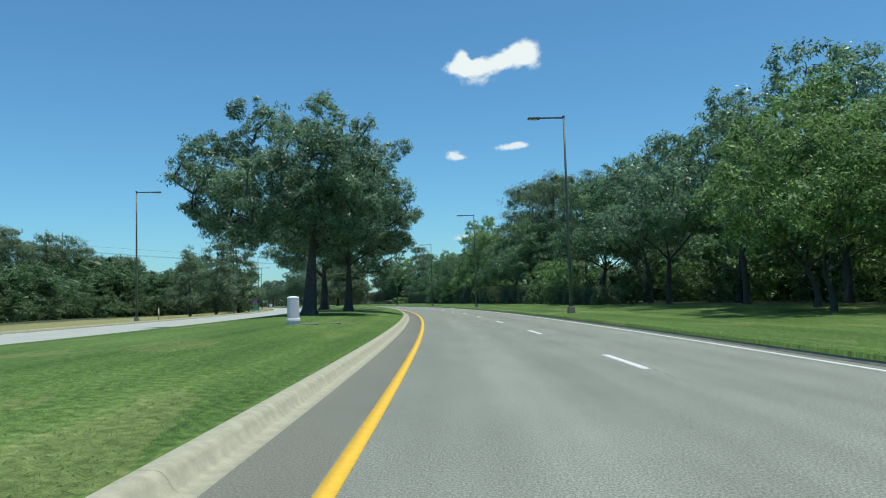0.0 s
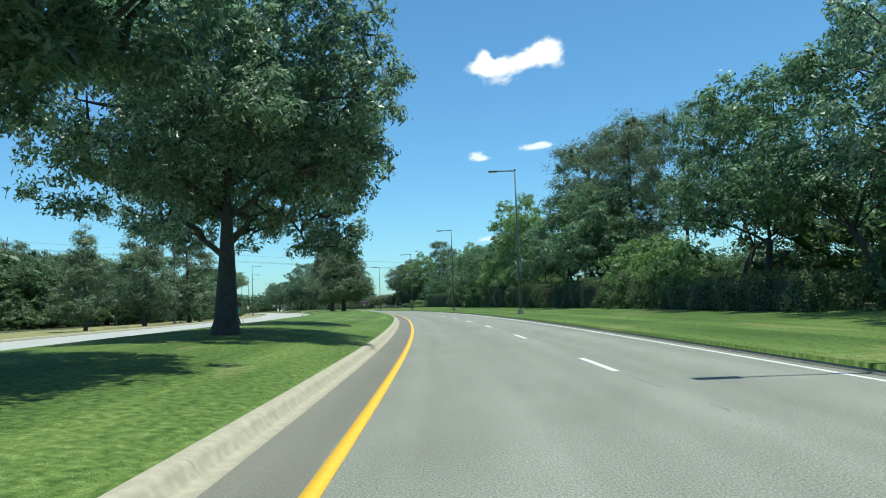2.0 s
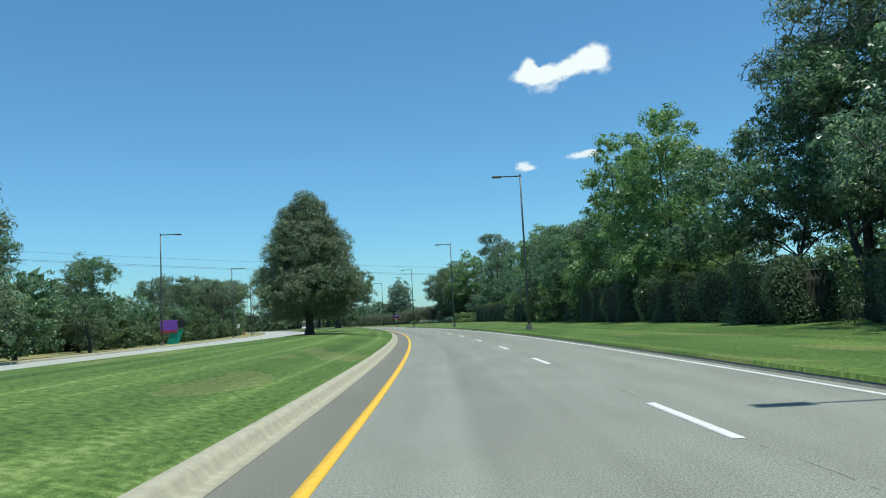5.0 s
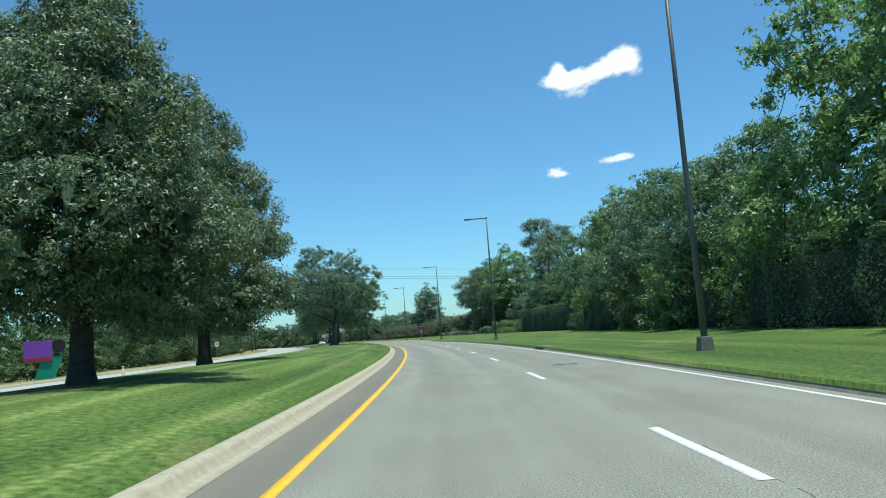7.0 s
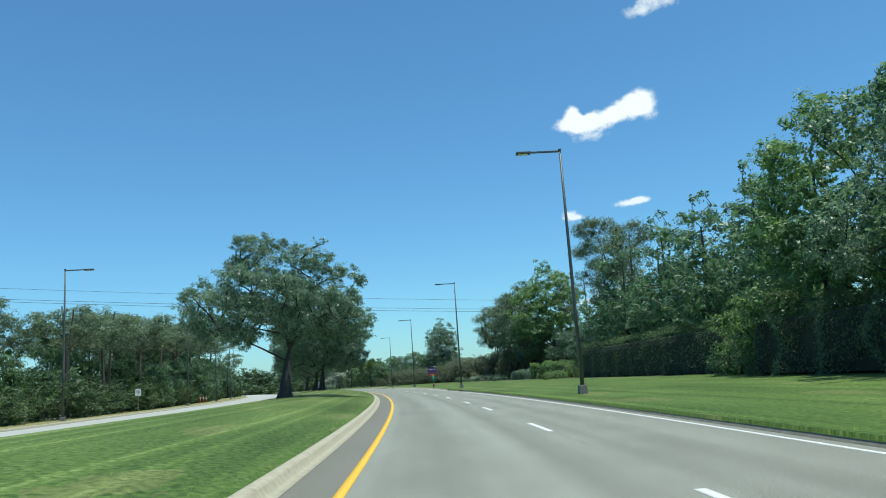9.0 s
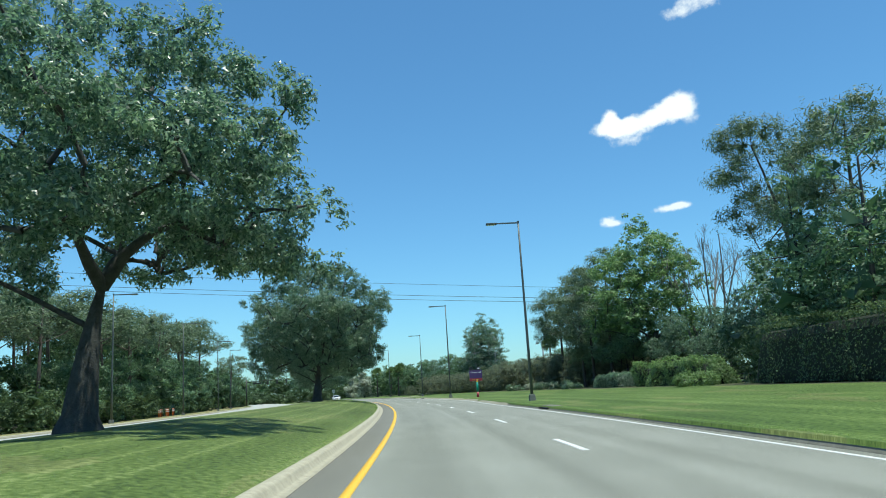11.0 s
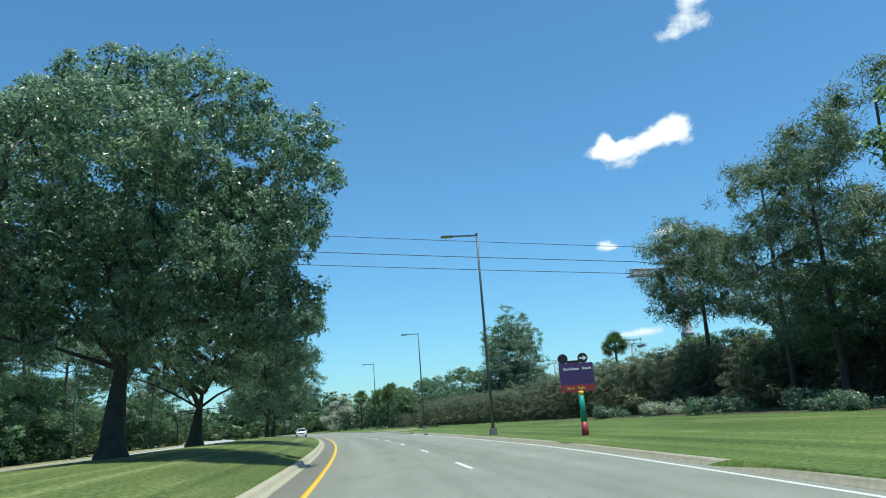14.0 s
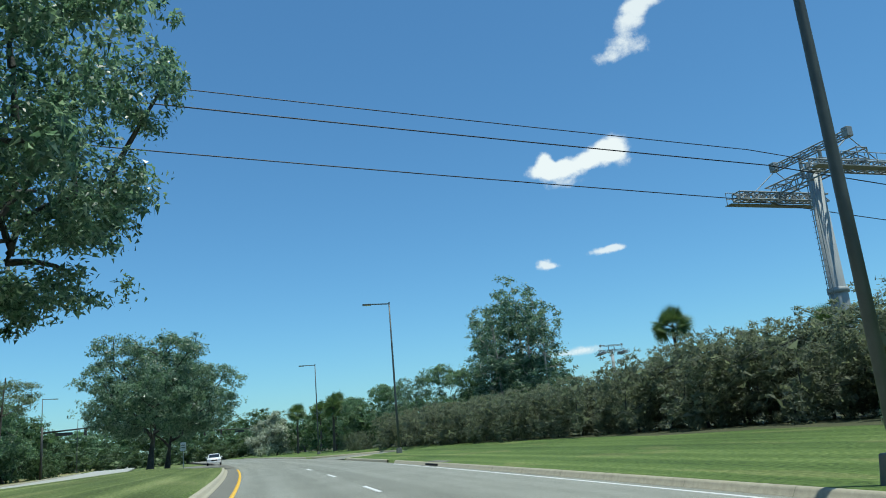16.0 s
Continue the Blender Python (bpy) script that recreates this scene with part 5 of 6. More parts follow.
NOMINAL = {"wood_a": 14, "wood_b": 14, "wood_c": 14, "lime": 8.5, "cotton": 15.5, "maple": 15.5, "slim": 13, "pine_a": 16, "pine_far": 16, "pine_b": 15, "cypress": 12.5, "column": 14,
           "belt": 10, "belt_b": 10, "bush": 3.6, "bush_b": 3.6, "pale": 7, "thicket": 4.6}
MADE = {}


def plant(kind, q, off, high, wide=1.0):
    size = high / NOMINAL[kind]
    m = spot(q, off, float(R.random() * 360), size, wide)
    if kind not in MADE:
        MADE[kind] = prototype(kind)
        MADE[kind].matrix_basis = m
        return MADE[kind]
    # The copy keeps the first tree's meshes but takes its own size.
    first_tree = MADE[kind]
    keep = first_tree.matrix_basis.copy()
    first_tree.scale = (1, 1, 1)
    ob = copy_thing(first_tree, m)
    first_tree.matrix_basis = keep
    return ob


RIGHT = [
    ("wood_a", 14, 19, 12.5), ("lime", 23, 19, 9), ("wood_b", 20, 24, 13), ("wood_c", 36.5, 21.5, 14), ("wood_c", 30, 26, 13), ("lime", 31, 17, 9.6), ("lime", 26.5, 15.2, 7.4), ("wood_c", 42, 18.8, 13), ("wood_a", 48, 21, 14),
    ("wood_c", 54, 18.5, 13), ("wood_c", 61, 19.5, 13), ("wood_a", 68, 21.5, 14.5), ("wood_b", 75, 19.5, 14), ("wood_a", 80.5, 20.5, 14.5, 0.8),
    ("pine_a", 99, 24.8, 17.5, 0.85), ("wood_a", 108, 20.5, 14), ("pine_b", 108, 23, 19), ("pine_b", 113, 24, 18.5), ("wood_b", 106, 19.5, 11), ("wood_c", 113, 20, 13), ("wood_b", 121, 20.5, 14),
    ("pine_a", 123, 23.2, 19.5), ("pine_b", 127, 24.5, 20.5), ("wood_a", 128, 22, 13), ("wood_b", 134, 20, 11.5), ("cotton", 143, 20, 16), ("cotton", 150, 22, 17.5), ("cotton", 157, 20.5, 17.5), ("wood_b", 165, 21, 12.5),
    ("wood_b", 172, 22, 12.5), ("wood_a", 168, 19.5, 10.5), ("wood_b", 176, 20.5, 12.5), ("wood_a", 183, 21.5, 12.5), ("wood_b", 190, 22, 14), ("cotton", 196, 22, 14), ("wood_c", 186, 20, 10),
    ("slim", 202, 23, 13), ("slim", 207, 24.5, 14), ("slim", 211, 23, 13), ("slim", 216, 25, 14), ("slim", 221, 24, 14), ("slim", 226, 25.5, 14.5), ("slim", 231, 24, 14),
    ("slim", 204, 27, 14), ("slim", 213, 28, 14), ("slim", 223, 28, 14), ("pine_b", 236, 27, 16), ("slim", 239, 25, 14), ("wood_b", 243, 28, 10), ("belt", 236, 31, 8), ("belt_b", 229, 30, 8), ("bush", 240, 24, 4.5), ("bush", 248, 25.5, 4.5), ("belt", 250, 32, 9), ("bush", 233, 27, 4.5), ("maple", 272.5, 28.6, 18.8, 1.12),
    ("wood_c", 256, 28, 6.8), ("wood_c", 250, 28, 7.5), ("wood_c", 266, 28.5, 7.2), ("wood_b", 273, 27, 9), ("wood_b", 283, 30, 9.5), ("wood_c", 289, 30.5, 9.5), ("wood_c", 276.5, 29.5, 10), ("belt_b", 294, 31.5, 7.5),
    ("pine_a", 288, 26.2, 14.4, 1.0), ("pine_b", 283.3, 25.8, 14.6), ("pine_a", 279, 26.5, 15.8, 0.95), ("wood_b", 286, 28.6, 8.2, 1.15), ("wood_c", 281.2, 28.3, 8.6, 1.1), ("wood_b", 291.5, 28.8, 7.6, 1.15), ("wood_b", 277, 27.6, 8.6, 1.1), ("wood_b", 298.5, 30, 6.4, 1.2), ("wood_b", 301.5, 28.2, 6.4, 1.1),
    ("column", 351, 29.5, 15.5, 1.2), ("column", 355, 31, 17.5, 1.4), ("column", 358, 29, 16.5, 1.3), ("column", 353, 27.4, 15, 1.2), ("column", 362, 30, 15.5, 1.3), ("column", 349, 30.5, 14.5, 1.2), ("belt", 368, 40, 5), ("belt_b", 376, 44, 5), ("wood_b", 363, 23.5, 9.8), ("wood_b", 358, 24.5, 8.6), ("wood_c", 368, 22, 8.6), ("wood_b", 374, 20.5, 8.6), ("wood_a", 385, 24, 10), ("wood_b", 380, 17.5, 7.6), ("bush", 351, 25, 4.8), ("bush", 358, 25.5, 4.8), ("wood_b", 398, 22, 9), ("wood_a", 410, 24, 9.5),
    ("bush", 340, 25, 4.6), ("bush", 346, 25, 4.6), ("belt", 356, 27, 7), ("belt", 378, 18, 7), ("belt", 392, 17, 7), ("belt", 405, 17, 7), ("belt", 420, 18, 8), ("belt_b", 435, 16, 8),
]
for k in RIGHT:
    plant(*k)
for q in np.arange(6, 130, 5.0):
    plant(("belt", "belt_b")[int(R.integers(2))], q + R.random() * 3, 27 + R.random() * 6, (5.2 if 88 < q < 117 else 9.5) + R.random() * 2.5, 1.15)
for q in np.arange(140, 250, 10.0):
    plant(("belt", "belt_b", "slim")[int(R.integers(3))], q + R.random() * 4, 31 + R.random() * 8, 10.5 + R.random() * 3)
for q in np.arange(12, 250, 8.0):
    plant(("bush", "bush", "bush_b")[int(R.integers(3))], q + R.random() * 3, 25 + R.random() * 9, 3 + R.random() * 2, 1.3)
for q in np.arange(70, 140, 5.0):
    plant(("bush", "bush_b")[int(R.integers(2))], q + R.random() * 2, 29 + R.random() * 4, 3.6 + R.random() * 1.4, 1.5)
for q in np.arange(36, 70, 3.4):
    plant("bush_b", q + R.random() * 2, 24 + R.random() * 8, 3 + R.random() * 2, 1.3)
for q in np.arange(16, 62, 5.0):
    plant(("bush", "bush_b")[int(R.integers(2))], q + R.random() * 3, 20.5 + R.random() * 3, 2 + R.random() * 1.4)
for q, off in ((260, 37), (268, 36), (276, 34), (284, 40), (252, 36)):
    plant("belt", q, off, 7 + R.random() * 2, 1.2)
# Beyond the opposite carriageway.
for k in (("cypress", 131.9, -25.9, 13.6, 1.2), ("belt_b", 140.5, -26.4, 8), ("wood_b", 153, -26.3, 8.8), ("cypress", 118, -27.5, 12, 1.2), ("belt", 213.6, -29.3, 6.5), ("cypress", 104, -28.5, 9.5, 1.2), ("cypress", 163, -31, 9.5), ("wood_b", 149, -36, 11.5), ("wood_b", 157, -37.5, 12.5), ("wood_b", 143, -38, 9.5)):
    plant(*k)
for q in np.arange(168, 245, 5.5):
    plant(("belt", "belt_b")[int(R.integers(2))], q + R.random() * 3, -34 - R.random() * 4, 6.4 + R.random() * 2.6)
for q in np.arange(245, 350, 5.0):
    plant(("belt", "belt_b", "wood_b")[int(R.integers(3))], q + R.random() * 3, -34 - R.random() * 5, (7 if q < 278 else 10.5) + R.random() * 3, 1.0)
for q, off, h in ((238, -31.5, 10.5), (243, -33, 11.5), (251, -31.8, 11), (258, -33.5, 12.5), (266, -31.6, 12), (272, -33, 13.5), (279, -31.8, 13), (287, -32.6, 14), (294, -31.6, 13.5), (301, -33, 14.5), (309, -32, 14), (318, -33, 15), (326, -31.5, 16), (334, -32, 16.5), (342, -30.5, 16)):
    plant("pine_far", q, off, h + 1.2, 1.3)
for q in np.arange(268, 352, 5.2):
    plant(("wood_b", "belt_b")[int(R.integers(2))], q + R.random() * 2, -31.6 - R.random() * 1.2, float(np.interp(q, [268, 300, 350], [6.5, 8.5, 10.5])) + R.random() * 1.6, 1.0)
for q in np.arange(215, 350, 5.5):
    plant("pine_far", q + R.random() * 4, -35 - R.random() * 8, (9.5 if q < 262 else 12.5) + R.random() * 4)
for q in np.arange(66, 172, 4.2):
    plant(("belt", "belt", "belt_b")[int(R.integers(3))], q + R.random() * 3, -50 + 11 * float(smooth((q - 125) / 45)) - R.random() * 4, 7.2 + 2.2 * float(smooth((q - 125) / 25)) + R.random() * 2, 1.25)
for q in np.arange(66, 190, 5.0):
    plant("belt", q + R.random() * 3, -58 + 6 * float(smooth((q - 125) / 45)) - R.random() * 6, 9 + 2.4 * float(smooth((q - 125) / 25)) + R.random() * 2.2, 1.15)
for q in np.arange(84, 200, 5.0):
    plant("pine_far", q + R.random() * 6, -56 - R.random() * 10, 12.5 + R.random() * 4.5)
for q in np.arange(350, 470, 5.5):
    plant("belt", q + R.random() * 3, -34 - R.random() * 8, (9.5 if q < 410 else 5 if q < 445 else 9) + R.random() * 2.5, 1.3)
for k in (("pine_far", 386, -27.5, 14.5, 1.2), ("belt", 399, -27.5, 10.5), ("belt_b", 392, -28, 9.5), ("belt", 407, -27, 9.5), ("belt_b", 414, -27, 7.5), ("bush", 397, -25.2, 3.5), ("bush", 404, -25.2, 3.5), ("bush", 411, -25, 3.2)):
    plant(*k)
for q, off, h in ((386, -31, 11), (393, -29.5, 12), (400, -30, 12.5), (407, -31.5, 11.5)):
    plant(("belt_b", "wood_b")[int(q) % 2], q, off, h, 1.1)
for q in np.arange(66, 172, 4.6):
    plant("bush", q + R.random() * 2, -47 + 11 * float(smooth((q - 125) / 45)) - R.random() * 2, 3 + R.random() * 1.6, 1.5)
for q in np.arange(170, 350, 4.6):
    plant("bush", q + R.random() * 2, -30.6 - R.random() * 1.5, 2.6 + R.random() * 1.8, 1.45)
# The woods that close the view beyond the junction.
for off in np.arange(-44, 64, 4.6):
    plant("bush", 470 + R.random() * 5, off, 4.5 + R.random() * 1.5, 1.5)
for off in np.arange(-40, 70, 4.4):
    plant(("belt", "belt_b")[int(R.integers(2))], 476 + R.random() * 16, off, 10 + R.random() * 5, 1.2)
round_pine = pine(13.3, 3.3, 6.8, 56, 26000, 0.2, size=1.1)(np.random.default_rng(32), 32)
round_pine.matrix_basis = spot(296.9, 26.3, -10)
lean_pine = pine(18.6, 3.4, 9.2, 60, 22000, 2.6)(np.random.default_rng(31), 31)
lean_pine.matrix_basis = spot(245, 29.3, 150)
plant("pale", 425, 13.5, 8)
plant("pale", 436, 12, 7)


# ---- clipped hedges and shrubs ----
def hedge(name, label, q0, q1, off, high, deep, leaf, count, seed, length=0.13, category="hedge", wob=0.12, core_mat=None):
    """A clipped hedge: a solid dark block, added to stop light, inside a skin of small leaves."""
    rng = np.random.default_rng(seed)
    qm = (q0 + q1) / 2
    x, y = at(qm, off)
    h = anchor(name, pose(float(x), float(y), float(ground_z(qm, off)) - 0.05, 0, 0, heading(qm)), label, category, "hedges")
    ln = (q1 - q0)
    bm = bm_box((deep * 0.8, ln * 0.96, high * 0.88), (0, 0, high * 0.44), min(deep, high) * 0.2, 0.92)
    part("core", bm, core_mat or CORE_BLOCK, h, "solid dark block inside the foliage")
    d = rng.normal(size=(count, 3))
    d /= np.abs(d).max(1)[:, None] ** 0.85 * np.linalg.norm(d, axis=1)[:, None] ** 0.15
    d[:, 2] = np.abs(d[:, 2])
    side = rng.random((count, 3)) * 2 - 1
    face = rng.choice(4, count, p=[0.38, 0.38, 0.16, 0.08])
    p = side * [deep / 2, ln / 2, 1]
    p[:, 2] = rng.random(count) * high
    p[face == 0, 0] = -deep / 2
    p[face == 1, 2] = high
    p[face == 2, 1] = -ln / 2
    p[face == 3, 0] = deep / 2
    top = p[:, 2] / high
    p[:, :2] *= (1 - 0.08 * top ** 3)[:, None]
    bulge = wob * (np.sin(p[:, 1] * 1.7 + seed) + np.sin(p[:, 1] * 0.6) * np.cos(p[:, 2] * 2.1))
    p += rng.normal(size=(count, 3)) * 0.07
    p[:, 0] += bulge * np.sign(p[:, 0])
    p[:, 2] += bulge * (face == 1)
    out = np.array([(-1, 0, 0.25), (0, 0, 1), (0, -1, 0.25), (1, 0, 0.25)])[face] + rng.normal(size=(count, 3)) * 0.4
    a = np.cross(out, rng.normal(size=(count, 3)))
    a /= np.linalg.norm(a, axis=1)[:, None]
    w = np.cross(a, out)
    w /= np.linalg.norm(w, axis=1)[:, None] + 1e-9
    v = np.stack([p - w * length * 0.34, p + w * length * 0.34, p + a * length], 1).reshape(-1, 3)
    child("foliage", mesh_np("foliage", v, np.arange(count * 3).reshape(-1, 3), leaf), h)
    return h


# The core block's dark colour stands for the shade deep inside the hedge.
CORE_BLOCK = material("dark_core_block", (0.03, 0.036, 0.022), 0.95, vary=0.4, scale=4, bump=0.5)
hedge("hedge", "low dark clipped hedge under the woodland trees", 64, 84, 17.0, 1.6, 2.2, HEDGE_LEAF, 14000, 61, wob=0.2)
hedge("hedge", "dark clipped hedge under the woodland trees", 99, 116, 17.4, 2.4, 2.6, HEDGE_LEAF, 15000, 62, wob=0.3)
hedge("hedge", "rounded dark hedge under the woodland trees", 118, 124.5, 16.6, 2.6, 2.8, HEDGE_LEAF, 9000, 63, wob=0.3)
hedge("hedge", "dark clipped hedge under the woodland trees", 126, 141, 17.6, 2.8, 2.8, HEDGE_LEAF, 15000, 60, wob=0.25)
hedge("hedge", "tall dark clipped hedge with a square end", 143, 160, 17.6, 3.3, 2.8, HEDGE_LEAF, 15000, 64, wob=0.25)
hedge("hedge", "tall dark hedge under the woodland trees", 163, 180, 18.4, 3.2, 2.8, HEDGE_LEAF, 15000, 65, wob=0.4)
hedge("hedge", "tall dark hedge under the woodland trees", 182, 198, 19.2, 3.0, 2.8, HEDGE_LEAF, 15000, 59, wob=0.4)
for k, (kind, q, off, h) in enumerate((("bush_b", 84.5, 18.5, 4.6), ("bush_b", 89, 18.6, 5.6), ("bush", 86.5, 16.8, 3.0), ("bush_b", 93.5, 18.4, 5.6), ("bush_b", 98, 19, 4.8), ("bush", 91, 16.8, 2.8), ("bush", 96, 17.0, 3.0), ("bush", 61.5, 18, 3.0), ("bush_b", 161.5, 18, 4.0), ("bush_b", 201, 19.5, 3.8), ("bush", 181, 18, 4.4), ("bush_b", 169, 17.6, 4.6), ("bush_b", 174, 18.4, 5.0))):
    plant(kind, q, off, h)
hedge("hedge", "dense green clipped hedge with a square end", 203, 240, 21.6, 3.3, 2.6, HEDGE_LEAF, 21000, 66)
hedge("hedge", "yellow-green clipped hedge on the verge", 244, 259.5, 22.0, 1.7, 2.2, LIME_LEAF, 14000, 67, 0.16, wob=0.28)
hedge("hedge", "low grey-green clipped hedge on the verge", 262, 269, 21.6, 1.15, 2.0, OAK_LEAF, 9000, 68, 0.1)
for q in np.arange(281, 331, 2.6):
    off = float(np.interp(q, [281, 297, 317, 331], [30, 28.2, 24.4, 21.6]))
    plant("thicket", q, off, float(np.interp(q, [281, 300, 318, 331], [4.4, 5.6, 5.3, 3.9])) * (0.97 + 0.08 * R.random()), 1.3)
    plant("thicket", q + 1.2, off + 3.2, float(np.interp(q, [281, 300, 318, 331], [4.8, 5.8, 5.4, 4.0])), 1.3)
for q in np.arange(332, 346, 2.6):
    plant("thicket", q, 21.4 - 0.05 * (q - 332), 4.2, 1.3)
for q in np.arange(346, 369, 2.4):
    plant("thicket", q, 20.4 - 0.03 * (q - 346), 4.1 + 0.5 * R.random(), 1.3)
for q in np.arange(372, 384, 3.0):
    plant("thicket", q, 16.5, 2.6)
for k, (q, off, s_, leaf) in enumerate(((277, 20.5, 0.5, OAK_LEAF), (281, 22, 0.6, OAK_LEAF), (288, 22.5, 0.7, OAK_LEAF), (295, 21.5, 0.6, PALE_LEAF), (301, 20.5, 0.55, OAK_LEAF), (243, 19.5, 0.6, LIME_LEAF), (200.5, 20.5, 0.9, WOOD_LEAF), (236, 22.5, 0.7, WOOD_LEAF))):
    rng = np.random.default_rng(90 + k)
    cl = [(rng.normal() * s_ * 1.3, rng.normal() * s_ * 1.6, s_ * (0.5 + 0.5 * rng.random()), s_, s_, s_ * 0.75) for _ in range(8)]
    make_tree("shrub", "low rounded shrub at the foot of the hedge", "shrub", 90 + k, [(0, 0, -0.1, 0.05), (0, 0, 0.1, 0.05), (0, 0, 0.25, 0.04)], cl, 5000, 0.12, 0.06, leaf, BARK, 0.04, spot(q, off), "shrubs")

# ---- bare tree, leaning trunks, palms ----
DEAD_WOOD = material("grey_dead_wood", (0.2, 0.185, 0.165), 0.9, vary=0.3, scale=4, bump=0.4, bump_scale=30)


def bare_tree(q, off, high, seed):
    """Several stems that spread upward from one foot, forking into boughs and fine twigs."""
    rng = np.random.default_rng(seed)

    def branch(pieces, start, way, length, r0, order):
        t = np.linspace(0, 1, 6)[:, None]
        bend = rng.normal(size=3) * 0.09 * length
        path = start + way * length * t + bend * t * t + np.array([0, 0, 0.1 * length]) * t * t
        pieces.append(tube(path, np.linspace(r0, max(0.009, r0 * 0.3), 6), (8, 5, 4, 3)[order]))
        if order == 3:
            return
        for _ in range((6, 4, 4)[order]):
            u = 0.3 + 0.65 * rng.random()
            at_ = start + way * length * u + bend * u * u + np.array([0, 0, 0.1 * length]) * u * u
            turn = way + rng.normal(size=3) * 0.38 + np.array([0, 0, 0.15])
            branch(pieces, at_, turn / np.linalg.norm(turn), length * (1.05 - u) * (0.62 + 0.25 * rng.random()) + 0.5, max(0.011, r0 * (1 - 0.7 * u) * 0.55), order + 1)

    t = anchor("bare_tree", spot(q, off), "leafless grey tree with several spreading stems behind the hedges", "tree")
    for a, out in ((0.2, 0.24), (1.5, 0.4), (2.7, 0.28), (3.4, 0.5), (4.6, 0.3), (5.6, 0.12), (0.0, 0.55)):
        way = np.array([math.cos(a) * out, math.sin(a) * out, 1.0])
        pieces = []
        branch(pieces, np.array([math.cos(a) * 0.3, math.sin(a) * 0.3, -0.3]), way / np.linalg.norm(way), high * (0.82 + 0.1 * rng.random()), 0.17, 0)
        v, f = joined(pieces)
        child("stem", mesh_np("stem", v, f, DEAD_WOOD, True), t)


bare_tree(269.0, 34.0, 15.6, 5)
for q, off, h, lean in ((300, -36, 9, 3.2), (312, -37, 5, 1.0), (180, -38, 7, 2.5)):
    sg = anchor("dead_trunk", spot(q, off, 90), "pale leaning dead trunk in front of the woods", "dead trunk", "dead trunks")
    v, f = tube(np.array([(0, 0, -0.2), (lean * 0.3, 0, h * 0.4), (lean, 0, h)]), np.array([0.14, 0.11, 0.05]), 8)
    child("trunk", mesh_np("trunk", v, f, PALE_WOOD, True), sg)


def palm(q, off, high, seed, group="palms"):
    rng = np.random.default_rng(seed)
    t = anchor("palm_tree", spot(q, off), "fan palm with a shaggy round crown", "palm", group)
    v, f = tube(np.array([(0, 0, -0.2), (0.05, 0, high * 0.5), (0.1, 0, high)]), np.array([0.22, 0.17, 0.15]), 10)
    child("trunk", mesh_np("trunk", v, f, PINE_BARK, True), t)
    vs = []
    for i in range(60):
        a, e = rng.random() * 2 * np.pi, radians(-50 + 135 * rng.random())
        d = np.array([math.cos(a) * math.cos(e), math.sin(a) * math.cos(e), math.sin(e)])
        hub = np.array([0.1, 0, high]) + d * (0.35 + 0.75 * rng.random())
        side = np.cross(d, [0, 0, 1])
        side /= np.linalg.norm(side) + 1e-9
        up = np.cross(side, d)
        roll = rng.normal() * 0.7
        side, up = side * math.cos(roll) + up * math.sin(roll), up * math.cos(roll) - side * math.sin(roll)
        for b in np.linspace(-1.35, 1.35, 15):
            tip = hub + (d * math.cos(b) + side * math.sin(b)) * 1.25 + np.array([0, 0, -0.18 * abs(b)])
            w = (side * math.cos(b) - d * math.sin(b)) * 0.05
            vs += [hub - w * 0.5 + up * 0.02, (hub + tip) / 2 + w, tip]
            vs += [hub, (hub + tip) / 2 - w, tip]
        vs += [np.array([0.1, 0, high]) - side * 0.02, np.array([0.1, 0, high]) + side * 0.02, hub]
    child("fronds", mesh_np("fronds", np.array(vs), np.arange(len(vs)).reshape(-1, 3), PALM_LEAF), t)


for k, (q, off, h) in enumerate(((341.4, 40.1, 9.0), (388, 16, 6.5), (395, 18, 7.5), (402, 17, 6.5), (412, 15, 7), (330, 46, 6.5))):
    palm(q, off, h, 200 + k)

# ---- grass blades along the nearest verges ----
def blades(name, label, spans, seed):
    rng = np.random.default_rng(seed)
    vs = []
    for s0, s1, o0, o1, density, tall in spans:
        n = int((s1 - s0) * abs(o1 - o0) * density)
        s, o = s0 + (s1 - s0) * rng.random(n), o0 + (o1 - o0) * rng.random(n)
        x, y = at(s, o)
        p = np.stack([x, y, ground_z(s, o) - 0.01], -1)
        a = rng.random(n) * 2 * np.pi
        side = np.stack([np.cos(a), np.sin(a), 0 * a], -1) * (0.004 + 0.004 * rng.random(n))[:, None]
        lean = rng.normal(size=(n, 3)) * 0.07
        lean[:, 2] = tall * (0.5 + 0.8 * rng.random(n))
        vs.append(np.stack([p - side, p + side, p + lean], 1).reshape(-1, 3))
    v = np.concatenate(vs)
    tagged(new(name, mesh_np(name, v, np.arange(len(v)).reshape(-1, 3), GRASS_BLADE)), label, "grass", kind="stuff")


blades("median_grass", "short green grass blades along the median kerb", [(0, 310, -1.2, -1.4, 300, 0.03), (0, 300, -1.4, -5.2, 48, 0.028), (0, 24, -1.3, -5.0, 420, 0.03)], 3)
blades("verge_grass", "short green grass blades along the verge kerb", [(10, 243, 7.4, 7.6, 300, 0.04)], 4)


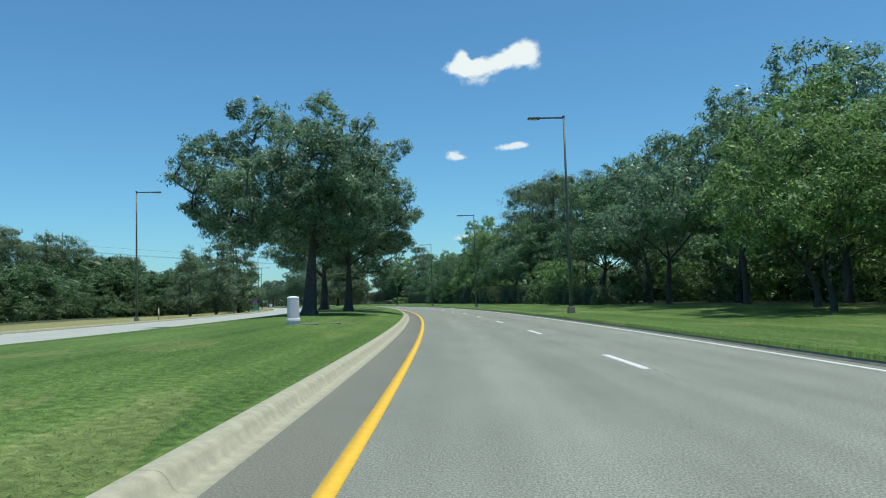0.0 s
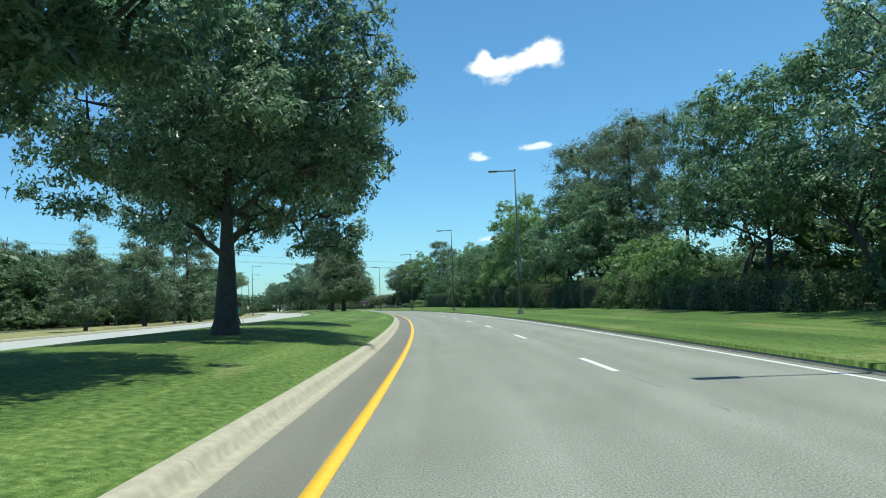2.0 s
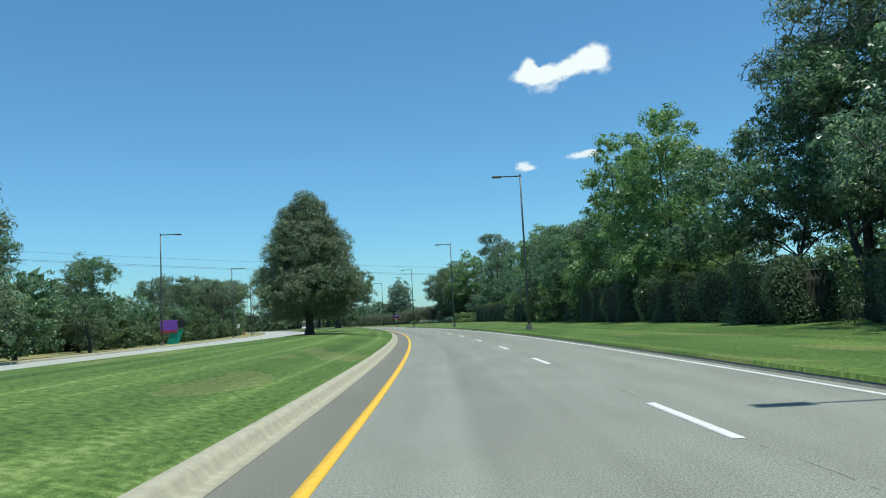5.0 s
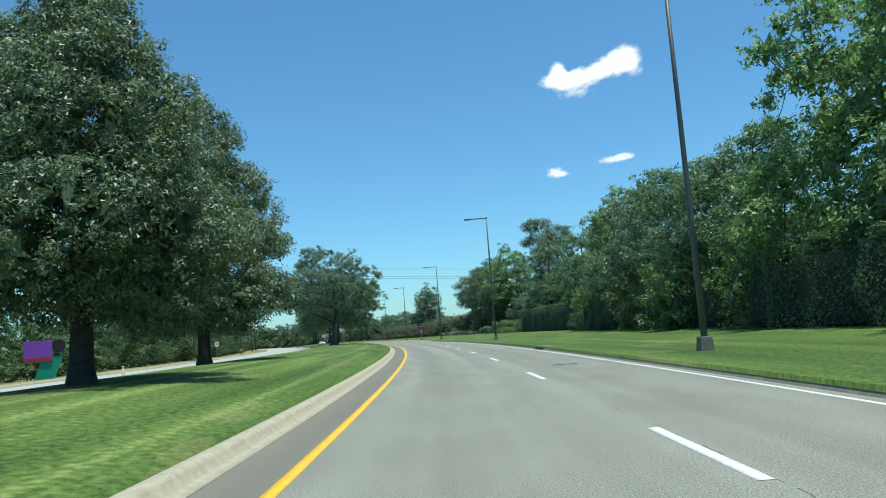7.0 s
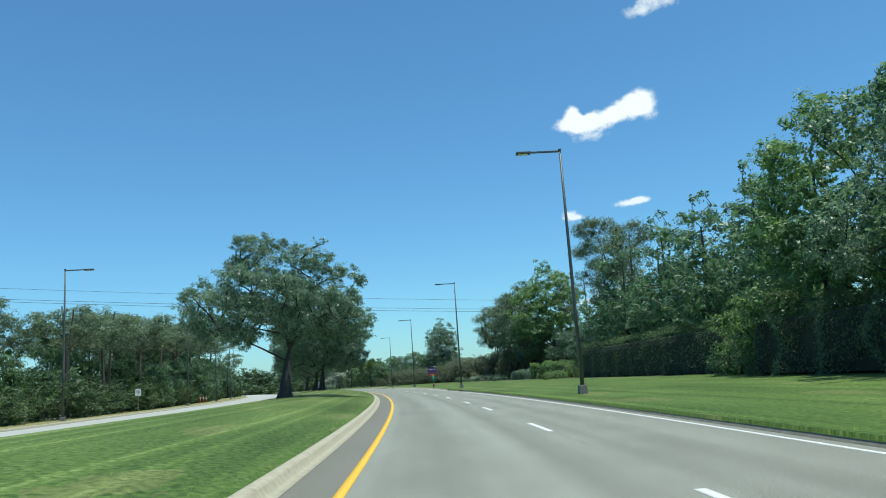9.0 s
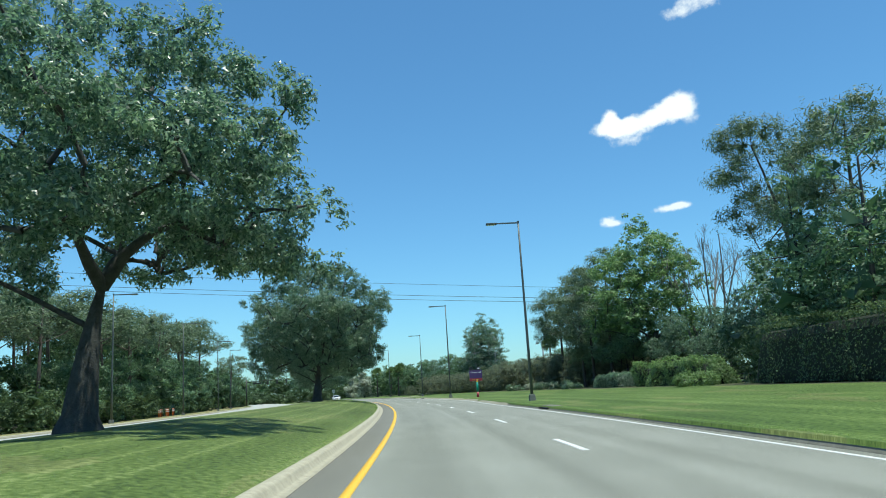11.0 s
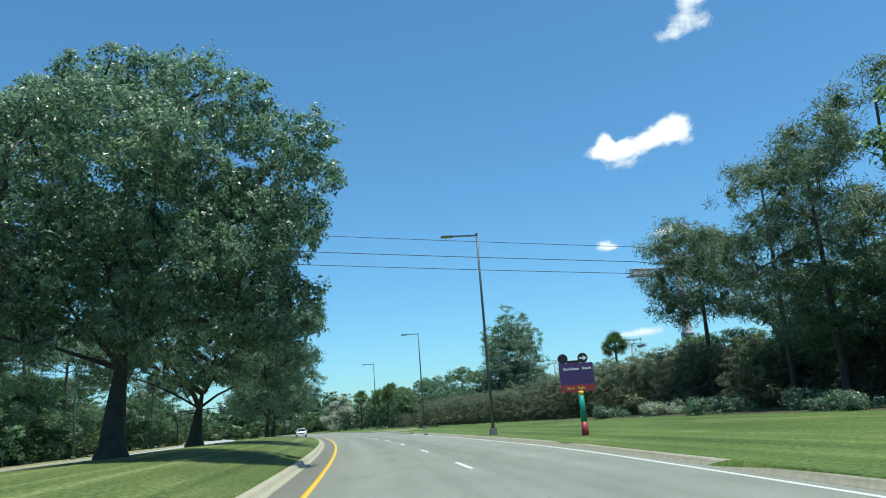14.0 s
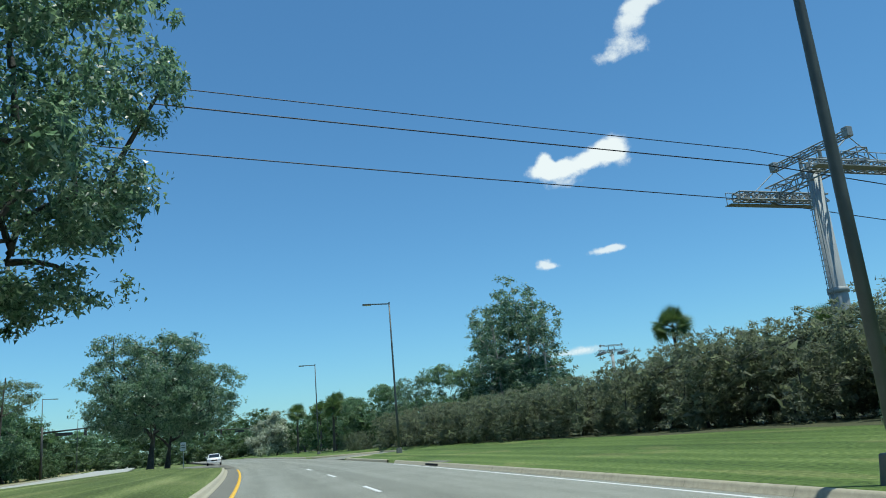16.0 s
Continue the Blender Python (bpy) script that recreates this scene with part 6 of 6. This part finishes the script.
# ---- clouds, far behind everything ----
def cloud(name, centre, width, high, puffs, seed, dense=1.0):
    """A distant cloud: a thin curved sheet whose cover is a sum of puffs, frayed by noise."""
    m = bpy.data.materials.new(name)
    m.use_nodes = True
    nt = m.node_tree
    n, l = nt.nodes, nt.links
    n.remove(n["Principled BSDF"])
    out = n["Material Output"]
    tc = n.new("ShaderNodeTexCoord")
    nz = n.new("ShaderNodeTexNoise")
    nz.inputs["Scale"].default_value, nz.inputs["Detail"].default_value, nz.inputs["Roughness"].default_value = 5.0, 9, 0.66
    off = n.new("ShaderNodeVectorMath")
    off.operation = "ADD"
    off.inputs[1].default_value = (seed * 3.1, seed * 1.7, 0)
    l.new(tc.outputs["Object"], off.inputs[0])
    l.new(off.outputs[0], nz.inputs["Vector"])
    total = None
    for px, py, rx, ry, k in puffs:
        mp = n.new("ShaderNodeMapping")
        mp.vector_type = "TEXTURE"
        mp.inputs["Location"].default_value = (px, py, 0)
        mp.inputs["Scale"].default_value = (rx, ry, 1)
        l.new(tc.outputs["Object"], mp.inputs["Vector"])
        ln = n.new("ShaderNodeVectorMath")
        ln.operation = "LENGTH"
        l.new(mp.outputs["Vector"], ln.inputs[0])
        v = math_node(nt, "MULTIPLY", math_node(nt, "MAXIMUM", math_node(nt, "SUBTRACT", 1.0, ln.outputs["Value"]), 0.0), k)
        total = v if total is None else math_node(nt, "ADD", total, v)
    frayed = math_node(nt, "MULTIPLY_ADD", math_node(nt, "SUBTRACT", nz.outputs["Fac"], 0.5), 0.8, total)
    edge = n.new("ShaderNodeMapRange")
    edge.inputs["From Min"].default_value, edge.inputs["From Max"].default_value = 0.18, 0.7
    edge.interpolation_type = "SMOOTHSTEP"
    l.new(frayed, edge.inputs["Value"])
    cover = math_node(nt, "MULTIPLY", edge.outputs["Result"], math_node(nt, "GREATER_THAN", total, 0.01))
    cover = math_node(nt, "MULTIPLY", cover, dense)
    em, tr, mx = n.new("ShaderNodeEmission"), n.new("ShaderNodeBsdfTransparent"), n.new("ShaderNodeMixShader")
    em.inputs["Color"].default_value = (0.93, 0.96, 1.0, 1)
    em.inputs["Strength"].default_value = 0.95
    l.new(cover, mx.inputs["Fac"])
    l.new(tr.outputs[0], mx.inputs[1])
    l.new(em.outputs[0], mx.inputs[2])
    l.new(mx.outputs[0], out.inputs["Surface"])
    k = 8
    g = np.linspace(-1, 1, k + 1)
    X, Y = np.meshgrid(g, g, indexing="ij")
    v = np.stack([X.ravel(), Y.ravel() * high / width, -0.05 * (X.ravel() ** 2 + Y.ravel() ** 2)], -1)
    i, j = np.meshgrid(np.arange(k), np.arange(k), indexing="ij")
    f = np.stack([i * (k + 1) + j, (i + 1) * (k + 1) + j, (i + 1) * (k + 1) + j + 1, i * (k + 1) + j + 1], -1).reshape(-1, 4)
    ob = new("cloud", mesh_np("cloud", v, f, m))
    ob.matrix_basis = look(centre, (-25, 130, 1.2)) @ pose(0, 0, 0, 0, 180, 0) @ Matrix.Scale(width / 2, 4)
    ob.visible_shadow = False
    tagged(ob, "small white fair-weather cloud in a blue sky", "cloud", "clouds", kind="structure")


def in_sky(azimuth, elevation, far):
    a, e = radians(azimuth), radians(elevation)
    return (-12 + far * math.sin(a) * math.cos(e), 142 + far * math.cos(a) * math.cos(e), far * math.sin(e))


cloud("cloud_white", in_sky(2.72, 18.25, 3500), 530, 330, [(0.62, 0.2, 0.34, 0.28, 1.0), (0.34, 0.08, 0.36, 0.26, 1.0), (-0.02, -0.03, 0.4, 0.22, 1.0), (-0.6, -0.06, 0.36, 0.2, 1.0), (-0.34, -0.06, 0.3, 0.2, 0.9), (-0.52, 0.12, 0.19, 0.19, 1.0), (0.68, -0.02, 0.3, 0.24, 0.55), (-0.25, -0.3, 0.55, 0.2, 0.5)], 1)
cloud("cloud_small", in_sky(3.3, 11.75, 3600), 330, 110, [(0.2, 0.02, 0.7, 0.16, 0.8), (0.55, 0.1, 0.35, 0.14, 0.7)], 2, 0.85)
cloud("cloud_puff", in_sky(-0.35, 11.3, 3600), 230, 130, [(-0.1, 0.0, 0.5, 0.34, 0.9), (0.3, -0.08, 0.5, 0.16, 0.5)], 3, 0.85)
cloud("cloud_low", in_sky(1.2, 5.0, 3900), 420, 120, [(0.1, 0.0, 0.7, 0.16, 0.75), (-0.5, -0.05, 0.4, 0.12, 0.5)], 6, 0.8)
cloud("cloud_wisp", in_sky(7.6, 25.9, 3500), 500, 500, [(0.1, 0.35, 0.35, 0.3, 0.9), (0.35, 0.6, 0.45, 0.25, 0.9), (-0.1, 0.0, 0.35, 0.3, 0.6), (-0.35, -0.2, 0.4, 0.2, 0.55), (0.2, -0.1, 0.3, 0.25, 0.5)], 4, 0.9)
